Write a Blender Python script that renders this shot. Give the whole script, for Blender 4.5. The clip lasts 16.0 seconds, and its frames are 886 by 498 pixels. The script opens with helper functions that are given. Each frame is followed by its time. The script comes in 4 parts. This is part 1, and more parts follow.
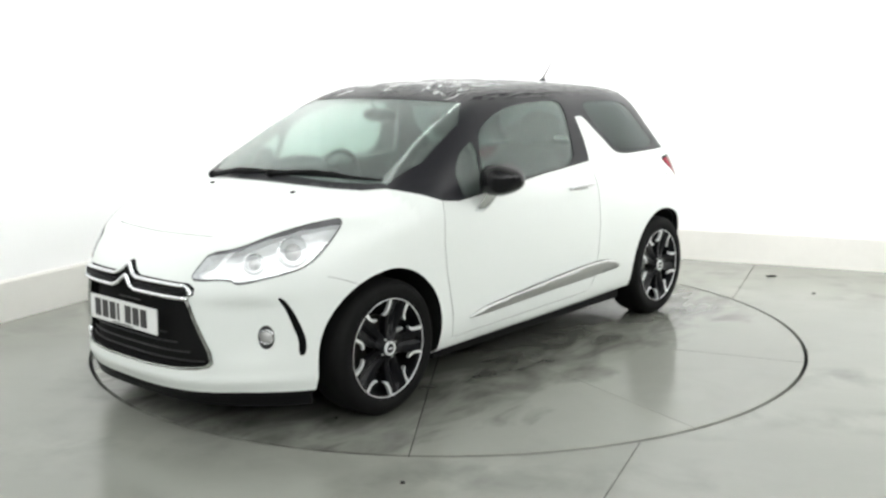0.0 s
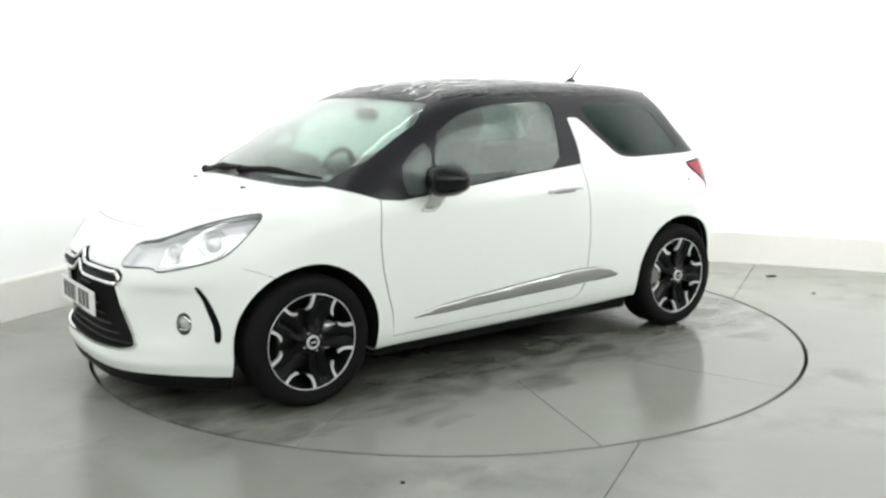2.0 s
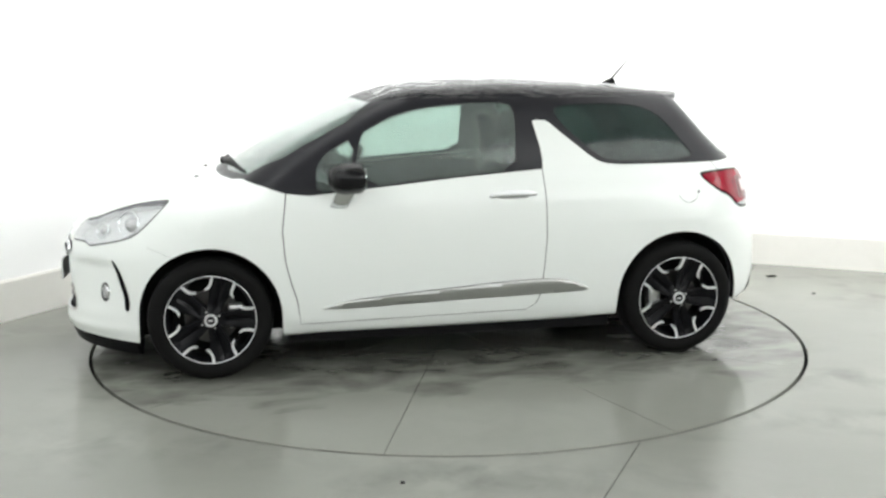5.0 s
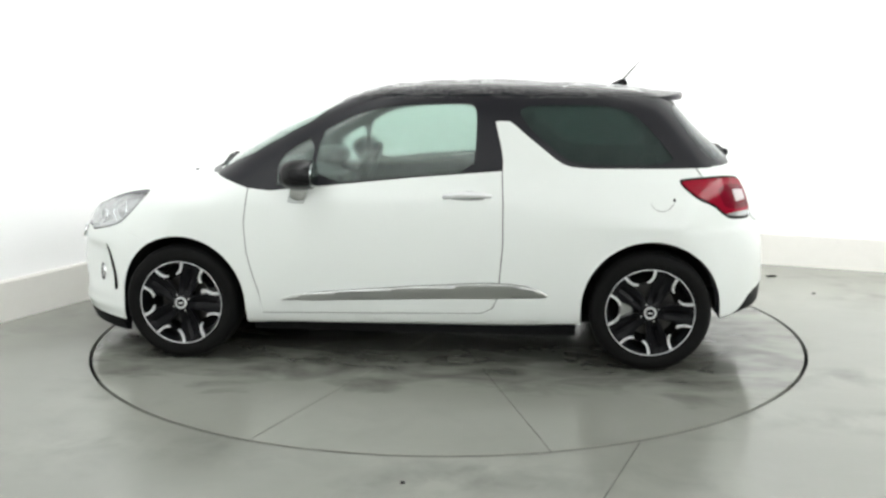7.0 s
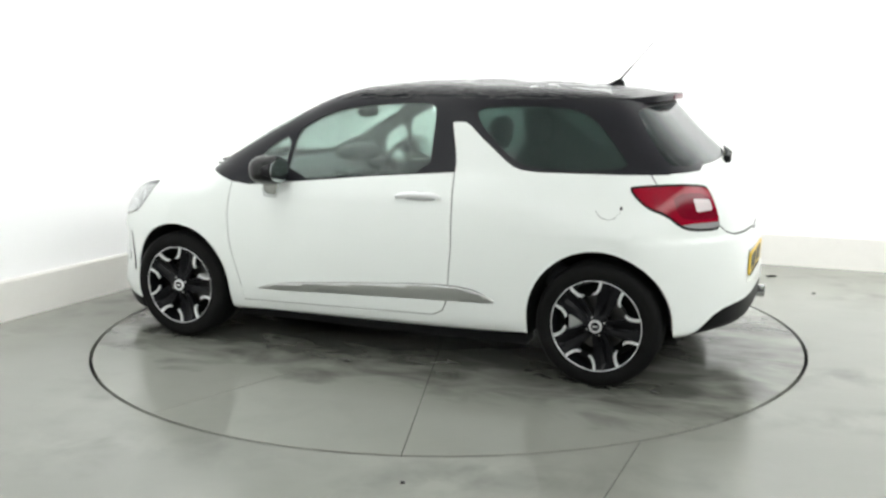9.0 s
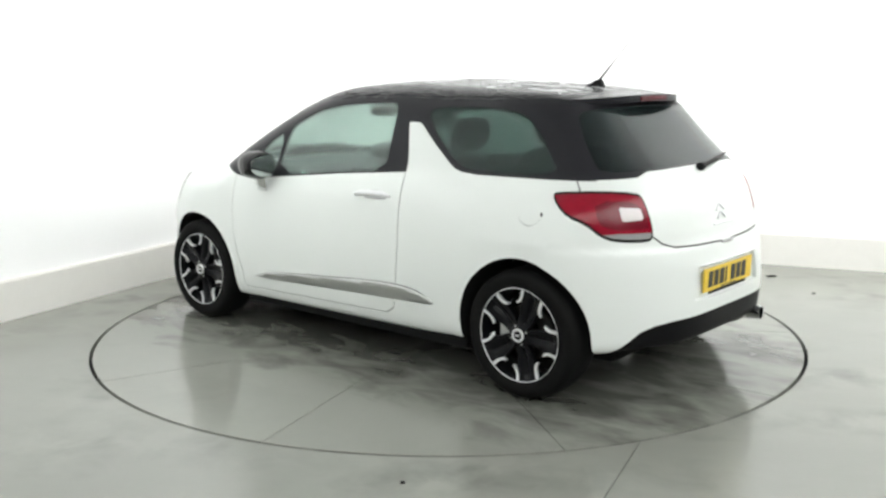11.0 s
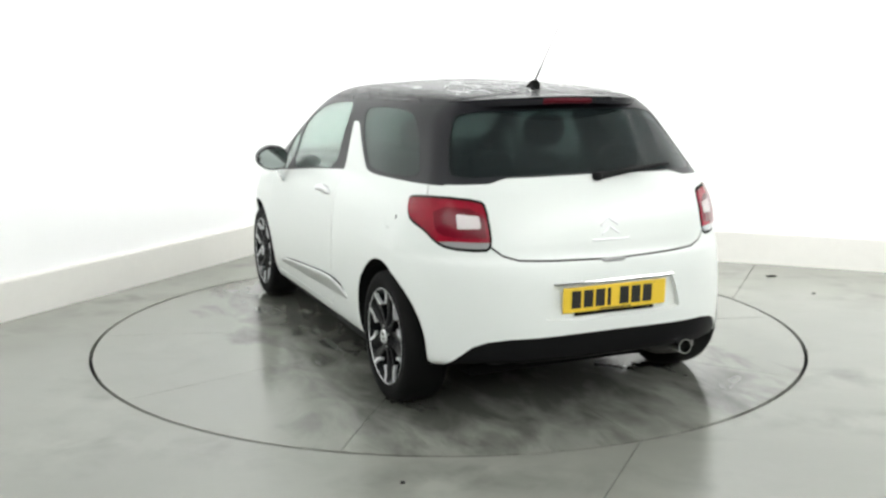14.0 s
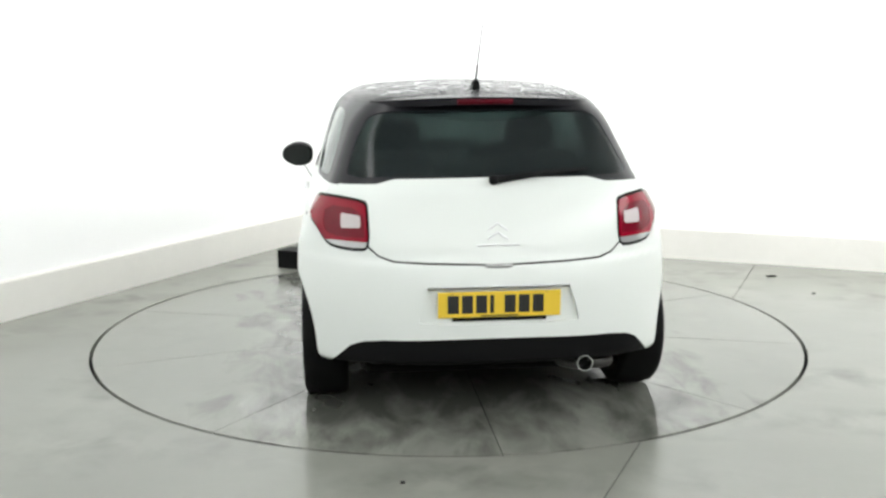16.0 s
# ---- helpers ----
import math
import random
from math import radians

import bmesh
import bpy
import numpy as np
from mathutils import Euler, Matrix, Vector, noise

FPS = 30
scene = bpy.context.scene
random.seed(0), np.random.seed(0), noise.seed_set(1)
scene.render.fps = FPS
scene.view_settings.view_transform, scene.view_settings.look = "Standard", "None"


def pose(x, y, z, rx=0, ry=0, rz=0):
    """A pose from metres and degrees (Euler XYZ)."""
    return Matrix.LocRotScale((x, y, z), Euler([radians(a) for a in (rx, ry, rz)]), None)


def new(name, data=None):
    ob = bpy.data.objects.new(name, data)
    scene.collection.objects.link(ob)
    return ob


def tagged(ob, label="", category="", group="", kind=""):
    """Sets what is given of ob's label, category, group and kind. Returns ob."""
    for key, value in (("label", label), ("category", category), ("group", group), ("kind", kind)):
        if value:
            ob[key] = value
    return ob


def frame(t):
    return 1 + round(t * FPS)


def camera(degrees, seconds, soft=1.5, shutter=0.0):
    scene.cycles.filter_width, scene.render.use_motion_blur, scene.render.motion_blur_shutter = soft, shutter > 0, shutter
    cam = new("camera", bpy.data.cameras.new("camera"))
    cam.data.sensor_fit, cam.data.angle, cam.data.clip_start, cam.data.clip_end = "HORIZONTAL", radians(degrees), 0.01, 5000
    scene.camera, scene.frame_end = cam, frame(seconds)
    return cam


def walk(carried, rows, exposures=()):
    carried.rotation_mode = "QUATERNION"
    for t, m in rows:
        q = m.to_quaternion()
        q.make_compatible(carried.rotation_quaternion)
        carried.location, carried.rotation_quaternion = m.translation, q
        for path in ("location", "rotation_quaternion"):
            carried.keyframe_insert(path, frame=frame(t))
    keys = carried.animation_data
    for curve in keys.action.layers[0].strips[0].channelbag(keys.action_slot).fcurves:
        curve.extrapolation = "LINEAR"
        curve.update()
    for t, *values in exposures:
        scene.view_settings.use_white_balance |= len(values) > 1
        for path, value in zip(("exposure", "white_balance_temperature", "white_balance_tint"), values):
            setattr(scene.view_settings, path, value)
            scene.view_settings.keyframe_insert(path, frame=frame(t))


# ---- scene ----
from mathutils.bvhtree import BVHTree

# ---- camera: fixed on a stand, looking slightly down at the turntable ----
cam = camera(49.06, 16.0, soft=2.6)
EYE = (-0.026, -5.705, 1.5025)
VIEW = pose(*EYE, 90 - 10.205, 0, 0) @ pose(0, 0, 0, 0, 0, -0.272)
walk(cam, [(0.0, VIEW), (16.0, VIEW)])

# ---- light: long strip lights under the ceiling of a white studio ----
world = bpy.data.worlds.new("studio_world")
world.use_nodes = True
scene.world = world
world.node_tree.nodes["Background"].inputs[0].default_value = (0.9, 1.0, 0.96, 1)
world.node_tree.nodes["Background"].inputs[1].default_value = 0.02
WASH_LEFT, WASH_RIGHT, KEY_BACK, KEY_RIGHT = 6.2, 11.4, 3.5, 6.0
scene.view_settings.exposure = 0.0

# heading of the turntable in degrees, time by time
TURN = [(0.0, 229.29), (0.25, 228.45), (0.5, 227.2), (1.0, 224.08), (1.5, 220.0), (2.0, 215.8), (2.5, 211.55), (3.0, 207.2), (3.5, 203.0),
        (4.0, 198.9), (4.5, 194.65), (5.0, 190.4), (5.5, 186.15), (6.0, 181.9), (6.5, 177.7), (7.0, 173.55), (7.5, 169.4), (8.0, 165.1),
        (8.5, 160.8), (9.0, 156.45), (9.5, 152.15), (10.0, 147.85), (10.5, 143.55), (11.0, 139.25), (11.5, 134.95), (12.0, 130.65),
        (12.5, 126.35), (13.0, 121.95), (13.5, 117.6), (14.0, 113.25), (14.5, 108.9), (15.0, 104.5), (15.5, 100.2), (16.0, 95.93)]
CAR_SIDE = -0.029          # the car stands this far off the turntable's axis


# ---- materials ----
class Nodes:
    def __init__(self, name):
        self.m = bpy.data.materials.new(name)
        self.m.use_nodes = True
        self.t = self.m.node_tree
        self.b = self.t.nodes["Principled BSDF"]

    def add(self, kind, **inputs):
        n = self.t.nodes.new(kind)
        for k, v in inputs.items():
            key = int(k[1:]) if k[0] == "i" and k[1:].isdigit() else k.replace("_", " ")
            self.put(n.inputs[key], v)
        return n

    def put(self, socket, v):
        if isinstance(v, bpy.types.NodeSocket):
            self.t.links.new(v, socket)
        else:
            socket.default_value = v

    def set(self, **kw):
        for k, v in kw.items():
            self.put(self.b.inputs[k.replace("_", " ")], v)
        return self

    def coords(self, scale=(1, 1, 1), rot=(0, 0, 0)):
        c = self.t.nodes.new("ShaderNodeTexCoord")
        return self.add("ShaderNodeMapping", Vector=c.outputs["Object"], Scale=scale, Rotation=rot).outputs[0]

    def noise(self, scale, detail=4, rough=0.5, at=None, distort=0.0):
        n = self.add("ShaderNodeTexNoise", Scale=scale, Detail=detail, Roughness=rough, Distortion=distort)
        self.put(n.inputs["Vector"], at if at is not None else self.coords())
        return n.outputs["Fac"]

    def ramp(self, fac, stops):
        r = self.add("ShaderNodeValToRGB", Fac=fac)
        e = r.color_ramp.elements
        while len(e) < len(stops):
            e.new(0.5)
        for el, (p, c) in zip(e, stops):
            el.position = p
            el.color = (c, c, c, 1) if isinstance(c, (int, float)) else (*c, 1)
        return r.outputs[0]

    def mix(self, fac, a, b):
        n = self.t.nodes.new("ShaderNodeMix")
        n.data_type = "RGBA"
        for i, v in ((0, fac), (6, a), (7, b)):
            if isinstance(v, tuple) and len(v) == 3:
                v = (*v, 1)
            self.put(n.inputs[i], v)
        return n.outputs[2]

    def maths(self, op, a, b=0.0, clamp=False):
        n = self.t.nodes.new("ShaderNodeMath")
        n.operation, n.use_clamp = op, clamp
        self.put(n.inputs[0], a)
        self.put(n.inputs[1], b)
        return n.outputs[0]

    def bump(self, height, strength, distance):
        self.put(self.b.inputs["Normal"], self.add("ShaderNodeBump", Height=height, Strength=strength, Distance=distance).outputs[0])
        return self


def plain(name, color, rough, metal=0.0, coat=0.0, grain=60, vary=0.08, bump=0.05, spec=0.5):
    """A surface with slight tone and gloss variation at two scales."""
    n = Nodes(name)
    big, fine = n.noise(3.0, 3), n.noise(grain, 5, 0.6)
    tone = n.maths("ADD", n.maths("MULTIPLY", big, 0.5), n.maths("MULTIPLY", fine, 0.5))
    lo = tuple(c * (1 - vary) for c in color)
    hi = tuple(min(1, c * (1 + vary)) for c in color)
    n.set(Base_Color=n.mix(tone, lo, hi), Metallic=metal, Specular_IOR_Level=spec, Coat_Weight=coat, Coat_Roughness=0.05)
    n.set(Roughness=n.maths("ADD", rough * 0.9, n.maths("MULTIPLY", fine, rough * 0.2)))
    if bump:
        n.bump(fine, bump, 0.002)
    return n.m


def concrete(name, low, high, shift, wet=0.0):
    """Worn, wet grey-green painted concrete: soft tone drifts, darker damp stains, gloss that changes from place to place."""
    n = Nodes(name)
    c = n.coords(rot=(0, 0, shift))
    broad = n.noise(0.55, 3, 0.45, c)
    drag = n.noise(1.3, 3, 0.5, n.coords((0.6, 1.8, 1), (0, 0, shift + 0.5)))
    spots = n.noise(4.0, 4, 0.55, c, 0.3)
    fine = n.noise(22, 3, 0.5, c)
    tone = n.maths("ADD", n.maths("MULTIPLY", broad, 0.7), n.maths("MULTIPLY", drag, 0.3))
    base = n.mix(n.ramp(tone, [(0.2, 0.0), (0.8, 1.0)]), low, high)
    damp = n.maths("MULTIPLY", n.ramp(drag, [(0.42, 0.0), (0.75, 1.0)]), n.ramp(spots, [(0.40, 0.0), (0.70, 1.0)]))
    base = n.mix(n.maths("MULTIPLY", damp, 0.30 if wet else 0.75), base, tuple(v * 0.5 for v in low))
    gloss = n.ramp(broad, [(0.3, 0.18), (0.7, 0.27)])
    sheen = 0.45
    if wet:
        # water brought in under the car and its painted shade: dark streaks along its length, standing pools by the
        # wheel tracks
        gloss = n.ramp(broad, [(0.3, 0.12), (0.7, 0.19)])
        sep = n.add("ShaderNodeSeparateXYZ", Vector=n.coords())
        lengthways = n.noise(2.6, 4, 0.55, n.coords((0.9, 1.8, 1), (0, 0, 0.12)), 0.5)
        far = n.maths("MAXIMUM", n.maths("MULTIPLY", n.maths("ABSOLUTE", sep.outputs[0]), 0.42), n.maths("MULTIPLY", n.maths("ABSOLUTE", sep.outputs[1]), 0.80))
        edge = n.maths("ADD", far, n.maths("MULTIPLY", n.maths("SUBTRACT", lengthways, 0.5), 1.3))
        wet_shade = n.ramp(edge, [(0.52, 1.0), (0.95, 0.0)])
        # the car's shade is put into this dark colour, over the wet stains
        base = n.mix(n.maths("MULTIPLY", wet_shade, wet), base, tuple(v * 0.30 for v in low))
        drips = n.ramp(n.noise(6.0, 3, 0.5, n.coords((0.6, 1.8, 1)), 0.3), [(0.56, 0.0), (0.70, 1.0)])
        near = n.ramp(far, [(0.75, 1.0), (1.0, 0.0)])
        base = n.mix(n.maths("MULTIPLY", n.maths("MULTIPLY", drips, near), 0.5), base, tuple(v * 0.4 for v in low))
        track = n.maths("ABSOLUTE", n.maths("SUBTRACT", n.maths("ABSOLUTE", sep.outputs[1]), 0.84))
        pools = n.noise(2.7, 4, 0.55, n.coords((1.0, 1.5, 1), (0, 0, 0.2)), 0.6)
        pool = n.ramp(n.maths("SUBTRACT", pools, n.maths("MULTIPLY", track, 0.6)), [(0.40, 0.0), (0.48, 1.0)])
        gloss = n.mix(pool, gloss, (0.06, 0.06, 0.06))
        sheen = n.mix(pool, (0.42, 0.42, 0.42), (1.0, 1.0, 1.0))
    base = n.mix(n.maths("MULTIPLY", fine, 0.08), base, tuple(v * 0.7 for v in low))
    n.set(Base_Color=base, Roughness=n.mix(n.maths("MULTIPLY", damp, 0.5), gloss, (0.12, 0.12, 0.12)), IOR=1.45, Specular_IOR_Level=sheen)
    n.bump(fine, 0.02, 0.002)
    return n.m


def glass(name, tint, rough=0.0, film=0.0, reflection_haze=(0.6, 0.66, 0.64), ior=1.45):
    """Glass; film: how much of it is veiled by fine rain drops that run down in streaks and by a painted haze of
    reflected light.
    """
    n = Nodes(name)
    n.set(Base_Color=(*tint, 1), Transmission_Weight=1.0, IOR=ior, Roughness=rough)
    if film:
        cloud = n.noise(2.6, 4, 0.55, n.coords((1.0, 1.0, 2.2), (0, 0.25, 0)), 0.6)
        runs = n.noise(16, 4, 0.6, n.coords((1.4, 1.4, 0.5)), 0.4)
        drops = n.noise(120, 2, 0.5)
        veil = n.maths("ADD", n.maths("MULTIPLY", n.ramp(cloud, [(0.30, 0.55), (0.70, 1.0)]), 0.8), n.maths("MULTIPLY", runs, 0.35))
        veil = n.maths("MULTIPLY", veil, film)
        n.set(Roughness=n.maths("ADD", rough, n.maths("MULTIPLY", n.ramp(runs, [(0.48, 0.0), (0.62, 1.0)]), 0.10)))
        n.bump(drops, 0.12, 0.001)
        # pale diffuse haze lifts the pane in place of reflections on wet glass
        haze = n.add("ShaderNodeBsdfDiffuse", Color=(*reflection_haze, 1))
        mixed = n.t.nodes.new("ShaderNodeMixShader")
        n.put(mixed.inputs[0], veil)
        n.put(mixed.inputs[1], n.b.outputs[0])
        n.put(mixed.inputs[2], haze.outputs[0])
        n.put(n.t.nodes["Material Output"].inputs[0], mixed.outputs[0])
    return n.m


def car_roof_black():
    """Gloss black paint, wet on top: beads and runs of water stretched along the car."""
    n = Nodes("wet_black_paint")
    runs = n.noise(5, 3, 0.55, n.coords((1.0, 3.6, 1)), 1.8)
    beads = n.noise(60, 3, 0.5)
    sep = n.add("ShaderNodeSeparateXYZ", Vector=n.coords())
    high = n.ramp(n.maths("SUBTRACT", sep.outputs[2], 0.9), [(0.475, 0.0), (0.51, 1.0)])
    mask = n.maths("MULTIPLY", n.ramp(n.noise(3.0, 3, 0.5), [(0.42, 0.0), (0.56, 1.0)]), high)
    wet = n.maths("MULTIPLY", n.ramp(runs, [(0.50, 0.0), (0.58, 1.0)]), mask)
    n.set(Base_Color=(0.014, 0.014, 0.017, 1), Roughness=n.maths("SUBTRACT", n.mix(high, (0.34, 0.34, 0.34), (0.18, 0.18, 0.18)), n.maths("MULTIPLY", wet, 0.08)), IOR=1.30)
    n.bump(n.maths("ADD", wet, n.maths("MULTIPLY", n.maths("MULTIPLY", beads, high), 0.2)), 1.0, 0.040)
    return n.m


def glow(name, color, strength):
    n = Nodes(name)
    n.set(Base_Color=(0.8, 0.8, 0.8, 1), Emission_Color=(*color, 1), Emission_Strength=strength)
    return n.m


M_FLOOR = concrete("wet_floor_concrete", (0.190, 0.197, 0.173), (0.290, 0.296, 0.264), 0.3)
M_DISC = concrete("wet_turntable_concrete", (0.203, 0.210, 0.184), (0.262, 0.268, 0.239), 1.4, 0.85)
M_PIT = plain("dark_pit", (0.008, 0.008, 0.008), 0.8, spec=0.15)
M_WALL = plain("matt_white_wall", (0.88, 0.88, 0.88), 0.85, grain=25, vary=0.015, bump=0.03)
M_GREYWALL = plain("matt_dark_grey_wall", (0.06, 0.062, 0.06), 0.85, grain=25, vary=0.05)
M_KERB = plain("scuffed_cream_kerb", (0.73, 0.715, 0.68), 0.6, grain=18, vary=0.07)
M_CEIL = plain("white_ceiling", (0.85, 0.85, 0.85), 0.9, vary=0.02)
M_WHITE = plain("white_car_paint", (0.77, 0.80, 0.775), 0.38, coat=0.22, grain=300, vary=0.012, bump=0)
M_ROOF = car_roof_black()
M_PLASTIC = plain("black_grained_plastic", (0.0045, 0.0045, 0.005), 0.5, grain=120, vary=0.25, bump=0.06, spec=0.12)
M_HOUSING = plain("satin_black_mirror_shell", (0.008, 0.008, 0.009), 0.25, vary=0.2, bump=0, spec=0.25)
M_GAP = plain("dark_joint", (0.05, 0.05, 0.05), 0.8)
M_RUBBER = plain("tyre_rubber", (0.0062, 0.0062, 0.0062), 0.7, grain=120, vary=0.3, bump=0.15, spec=0.10)
M_CHROME = plain("chrome", (0.75, 0.76, 0.77), 0.09, metal=1.0, grain=40, vary=0.05, bump=0)
M_ALLOY = plain("machined_alloy", (0.82, 0.83, 0.84), 0.36, metal=0.6, grain=150, vary=0.08, bump=0.02)
M_WHEELBLACK = plain("gloss_black_wheel_paint", (0.004, 0.004, 0.005), 0.3, vary=0.2, bump=0, spec=0.14)
M_DISCBRAKE = plain("brake_steel", (0.10, 0.098, 0.095), 0.4, metal=1.0, grain=80, vary=0.2)
M_GLASS = glass("clear_green_glass", (0.66, 0.79, 0.74), 0.05, 0.13, ior=1.27)
M_SCREEN = glass("clear_green_windscreen", (0.62, 0.74, 0.69), 0.02, 0.10, ior=1.3)
M_TINT = glass("dark_tinted_glass", (0.10, 0.155, 0.14), 0.06, 0.22, (0.12, 0.17, 0.16), 1.32)
M_REARTINT = glass("darker_tinted_glass", (0.046, 0.066, 0.064), 0.08, 0.16, (0.08, 0.11, 0.115), 1.28)
M_LENS = glass("clear_lens", (0.97, 0.98, 0.98))
M_RED = plain("red_lamp_plastic", (0.26, 0.003, 0.017), 0.16, spec=0.3, grain=30, vary=0.25, bump=0.1)
M_REDDARK = plain("deep_red_lamp_plastic", (0.155, 0.002, 0.012), 0.16, spec=0.3, grain=30, vary=0.25)
M_REDDIM = plain("dim_red_lamp_plastic", (0.085, 0.003, 0.010), 0.3, spec=0.2, grain=30, vary=0.2)
M_LAMPWHITE = plain("frosted_lamp_plastic", (0.60, 0.54, 0.54), 0.25, coat=0.2, grain=90, vary=0.1)
M_LAMPCLEAR = plain("grey_lamp_plastic", (0.5, 0.5, 0.5), 0.12, metal=0.4, coat=1.0, grain=60, vary=0.2)
M_REFLECT = plain("lamp_reflector", (0.76, 0.77, 0.78), 0.24, metal=0.35, grain=26, vary=0.15, bump=0.5)
M_CLOTH = plain("dark_seat_cloth", (0.035, 0.035, 0.038), 0.9, grain=40, vary=0.3, bump=0.03)
M_DASH = plain("grey_dashboard_plastic", (0.04, 0.042, 0.044), 0.5, grain=60, vary=0.2, bump=0.02)
M_LINING = plain("pale_headlining", (0.16, 0.165, 0.16), 0.95, grain=200, vary=0.06)
M_YELLOW = plain("yellow_plate", (0.82, 0.57, 0.05), 0.35, vary=0.05, bump=0)
M_PLATEWHITE = plain("white_plate", (0.74, 0.75, 0.74), 0.35, vary=0.05, bump=0)
M_INK = plain("black_print", (0.02, 0.02, 0.02), 0.4, bump=0)
M_MIRROR = plain("mirror_silvering", (0.42, 0.46, 0.45), 0.02, metal=1.0, vary=0.01, bump=0)
M_STRIP = plain("satin_bright_strip", (0.60, 0.61, 0.60), 0.34, metal=0.9, grain=30, vary=0.06, bump=0)
# near-white colour standing in for bright reflections in the roof's water runs
M_STREAK = plain("water_reflection_white", (0.88, 0.89, 0.89), 0.2, grain=80, vary=0.1, bump=0)
M_BROW = plain("smoked_lamp_edge", (0.17, 0.17, 0.18), 0.25, metal=0.5, bump=0)
M_DARKMESH = plain("dark_grille_mesh", (0.008, 0.008, 0.009), 0.5, bump=0)
M_WASH_LEFT = glow("dim_wall_washer_cloth", (0.975, 1.0, 0.985), WASH_LEFT)
M_WASH_RIGHT = glow("bright_wall_washer_cloth", (0.985, 1.0, 0.985), WASH_RIGHT)
M_KEY_BACK = glow("dim_strip_light_cloth", (0.975, 1.0, 0.985), KEY_BACK)
M_KEY_RIGHT = glow("bright_strip_light_cloth", (0.985, 1.0, 0.985), KEY_RIGHT)


# ---- building helpers ----
def mesh_of(bm, name, smooth=True):
    me = bpy.data.meshes.new(name)
    bm.to_mesh(me)
    bm.free()
    for p in me.polygons:
        p.use_smooth = smooth
    return me


def part(name, bm, material, parent, label="", smooth=False):
    """Links a bmesh or a mesh as one object under a thing or a part."""
    me = bm if isinstance(bm, bpy.types.Mesh) else mesh_of(bm, name, smooth)
    me.materials.clear()
    me.materials.append(material)
    ob = new(name, me)
    ob.parent = parent
    return tagged(ob, label=label)


def thing(name, label, category, at=(0, 0, 0), group="", kind=""):
    ob = new(name)
    ob.location = at
    ob.empty_display_size = 0.1
    return tagged(ob, label, category, group, kind)


def box(lo, hi, bevel=0.0, seg=2):
    bm = bmesh.new()
    bmesh.ops.create_cube(bm, size=1)
    for v in bm.verts:
        v.co = [lo[i] + (v.co[i] + 0.5) * (hi[i] - lo[i]) for i in range(3)]
    if bevel:
        bmesh.ops.bevel(bm, geom=bm.edges[:], offset=bevel, segments=seg, affect="EDGES", profile=0.6)
    return bm


def tube(path, r, sides=8, closed=False, flat=1.0):
    """A round bar along a path."""
    bm = bmesh.new()
    pts = [Vector(p) for p in path]
    n, rings = len(pts), []
    for i, p in enumerate(pts):
        a = pts[(i - 1) % n] if closed or i else pts[0]
        b = pts[(i + 1) % n] if closed or i < n - 1 else pts[-1]
        d = (b - a).normalized()
        side = d.cross(Vector((0, 0, 1)))
        side = side.normalized() if side.length > 1e-4 else Vector((1, 0, 0))
        up = side.cross(d)
        rr = r[i] if isinstance(r, (list, tuple)) else r
        rings.append([bm.verts.new(p + rr * (side * math.cos(t) * flat + up * math.sin(t))) for t in (2 * math.pi * k / sides for k in range(sides))])
    for i in range(n if closed else n - 1):
        a, b = rings[i], rings[(i + 1) % n]
        for k in range(sides):
            bm.faces.new((a[k], a[(k + 1) % sides], b[(k + 1) % sides], b[k]))
    if not closed:
        bm.faces.new(rings[0][::-1])
        bm.faces.new(rings[-1])
    bmesh.ops.recalc_face_normals(bm, faces=bm.faces[:])
    return bm


def spun(profile, sides=64, closed=False):
    """A solid of revolution about y; profile: (radius, y) pairs."""
    bm = bmesh.new()
    rings = []
    for k in range(sides):
        a = 2 * math.pi * k / sides
        rings.append([bm.verts.new((r * math.cos(a), y, r * math.sin(a))) for r, y in profile])
    m = len(profile)
    for k in range(sides):
        a, b = rings[k], rings[(k + 1) % sides]
        for i in range(m if closed else m - 1):
            j = (i + 1) % m
            bm.faces.new((a[i], b[i], b[j], a[j]))
    bmesh.ops.remove_doubles(bm, verts=bm.verts[:], dist=1e-5)
    bmesh.ops.recalc_face_normals(bm, faces=bm.faces[:])
    return bm


def prism(outline, y0, y1, bevel=0.0):
    """An (x, z) outline given depth along y."""
    bm = bmesh.new()
    vs = [bm.verts.new((x, y0, z)) for x, z in outline]
    f = bm.faces.new(vs)
    ex = bmesh.ops.extrude_face_region(bm, geom=[f])
    for v in ex["geom"]:
        if isinstance(v, bmesh.types.BMVert):
            v.co.y = y1
    bmesh.ops.recalc_face_normals(bm, faces=bm.faces[:])
    if bevel:
        bmesh.ops.bevel(bm, geom=bm.edges[:], offset=bevel, segments=2, affect="EDGES")
    return bm


# ---- the studio ----
RING = 2.036
CORNER = Vector((-1.16, 3.40))
LEFT = Vector((-0.440, -0.898))       # along the left wall, away from the corner
RIGHT = Vector((0.925, -0.380))       # along the right wall, away from the corner
ROOM_L, ROOM_R, ROOM_H = 11.0, 9.5, 4.2


def plan_prism(points, z0, z1):
    bm = bmesh.new()
    lo = [bm.verts.new((x, y, z0)) for x, y in points]
    hi = [bm.verts.new((x, y, z1)) for x, y in points]
    bm.faces.new(lo[::-1])
    bm.faces.new(hi)
    for i in range(len(points)):
        j = (i + 1) % len(points)
        bm.faces.new((lo[i], lo[j], hi[j], hi[i]))
    bmesh.ops.recalc_face_normals(bm, faces=bm.faces[:])
    return bm


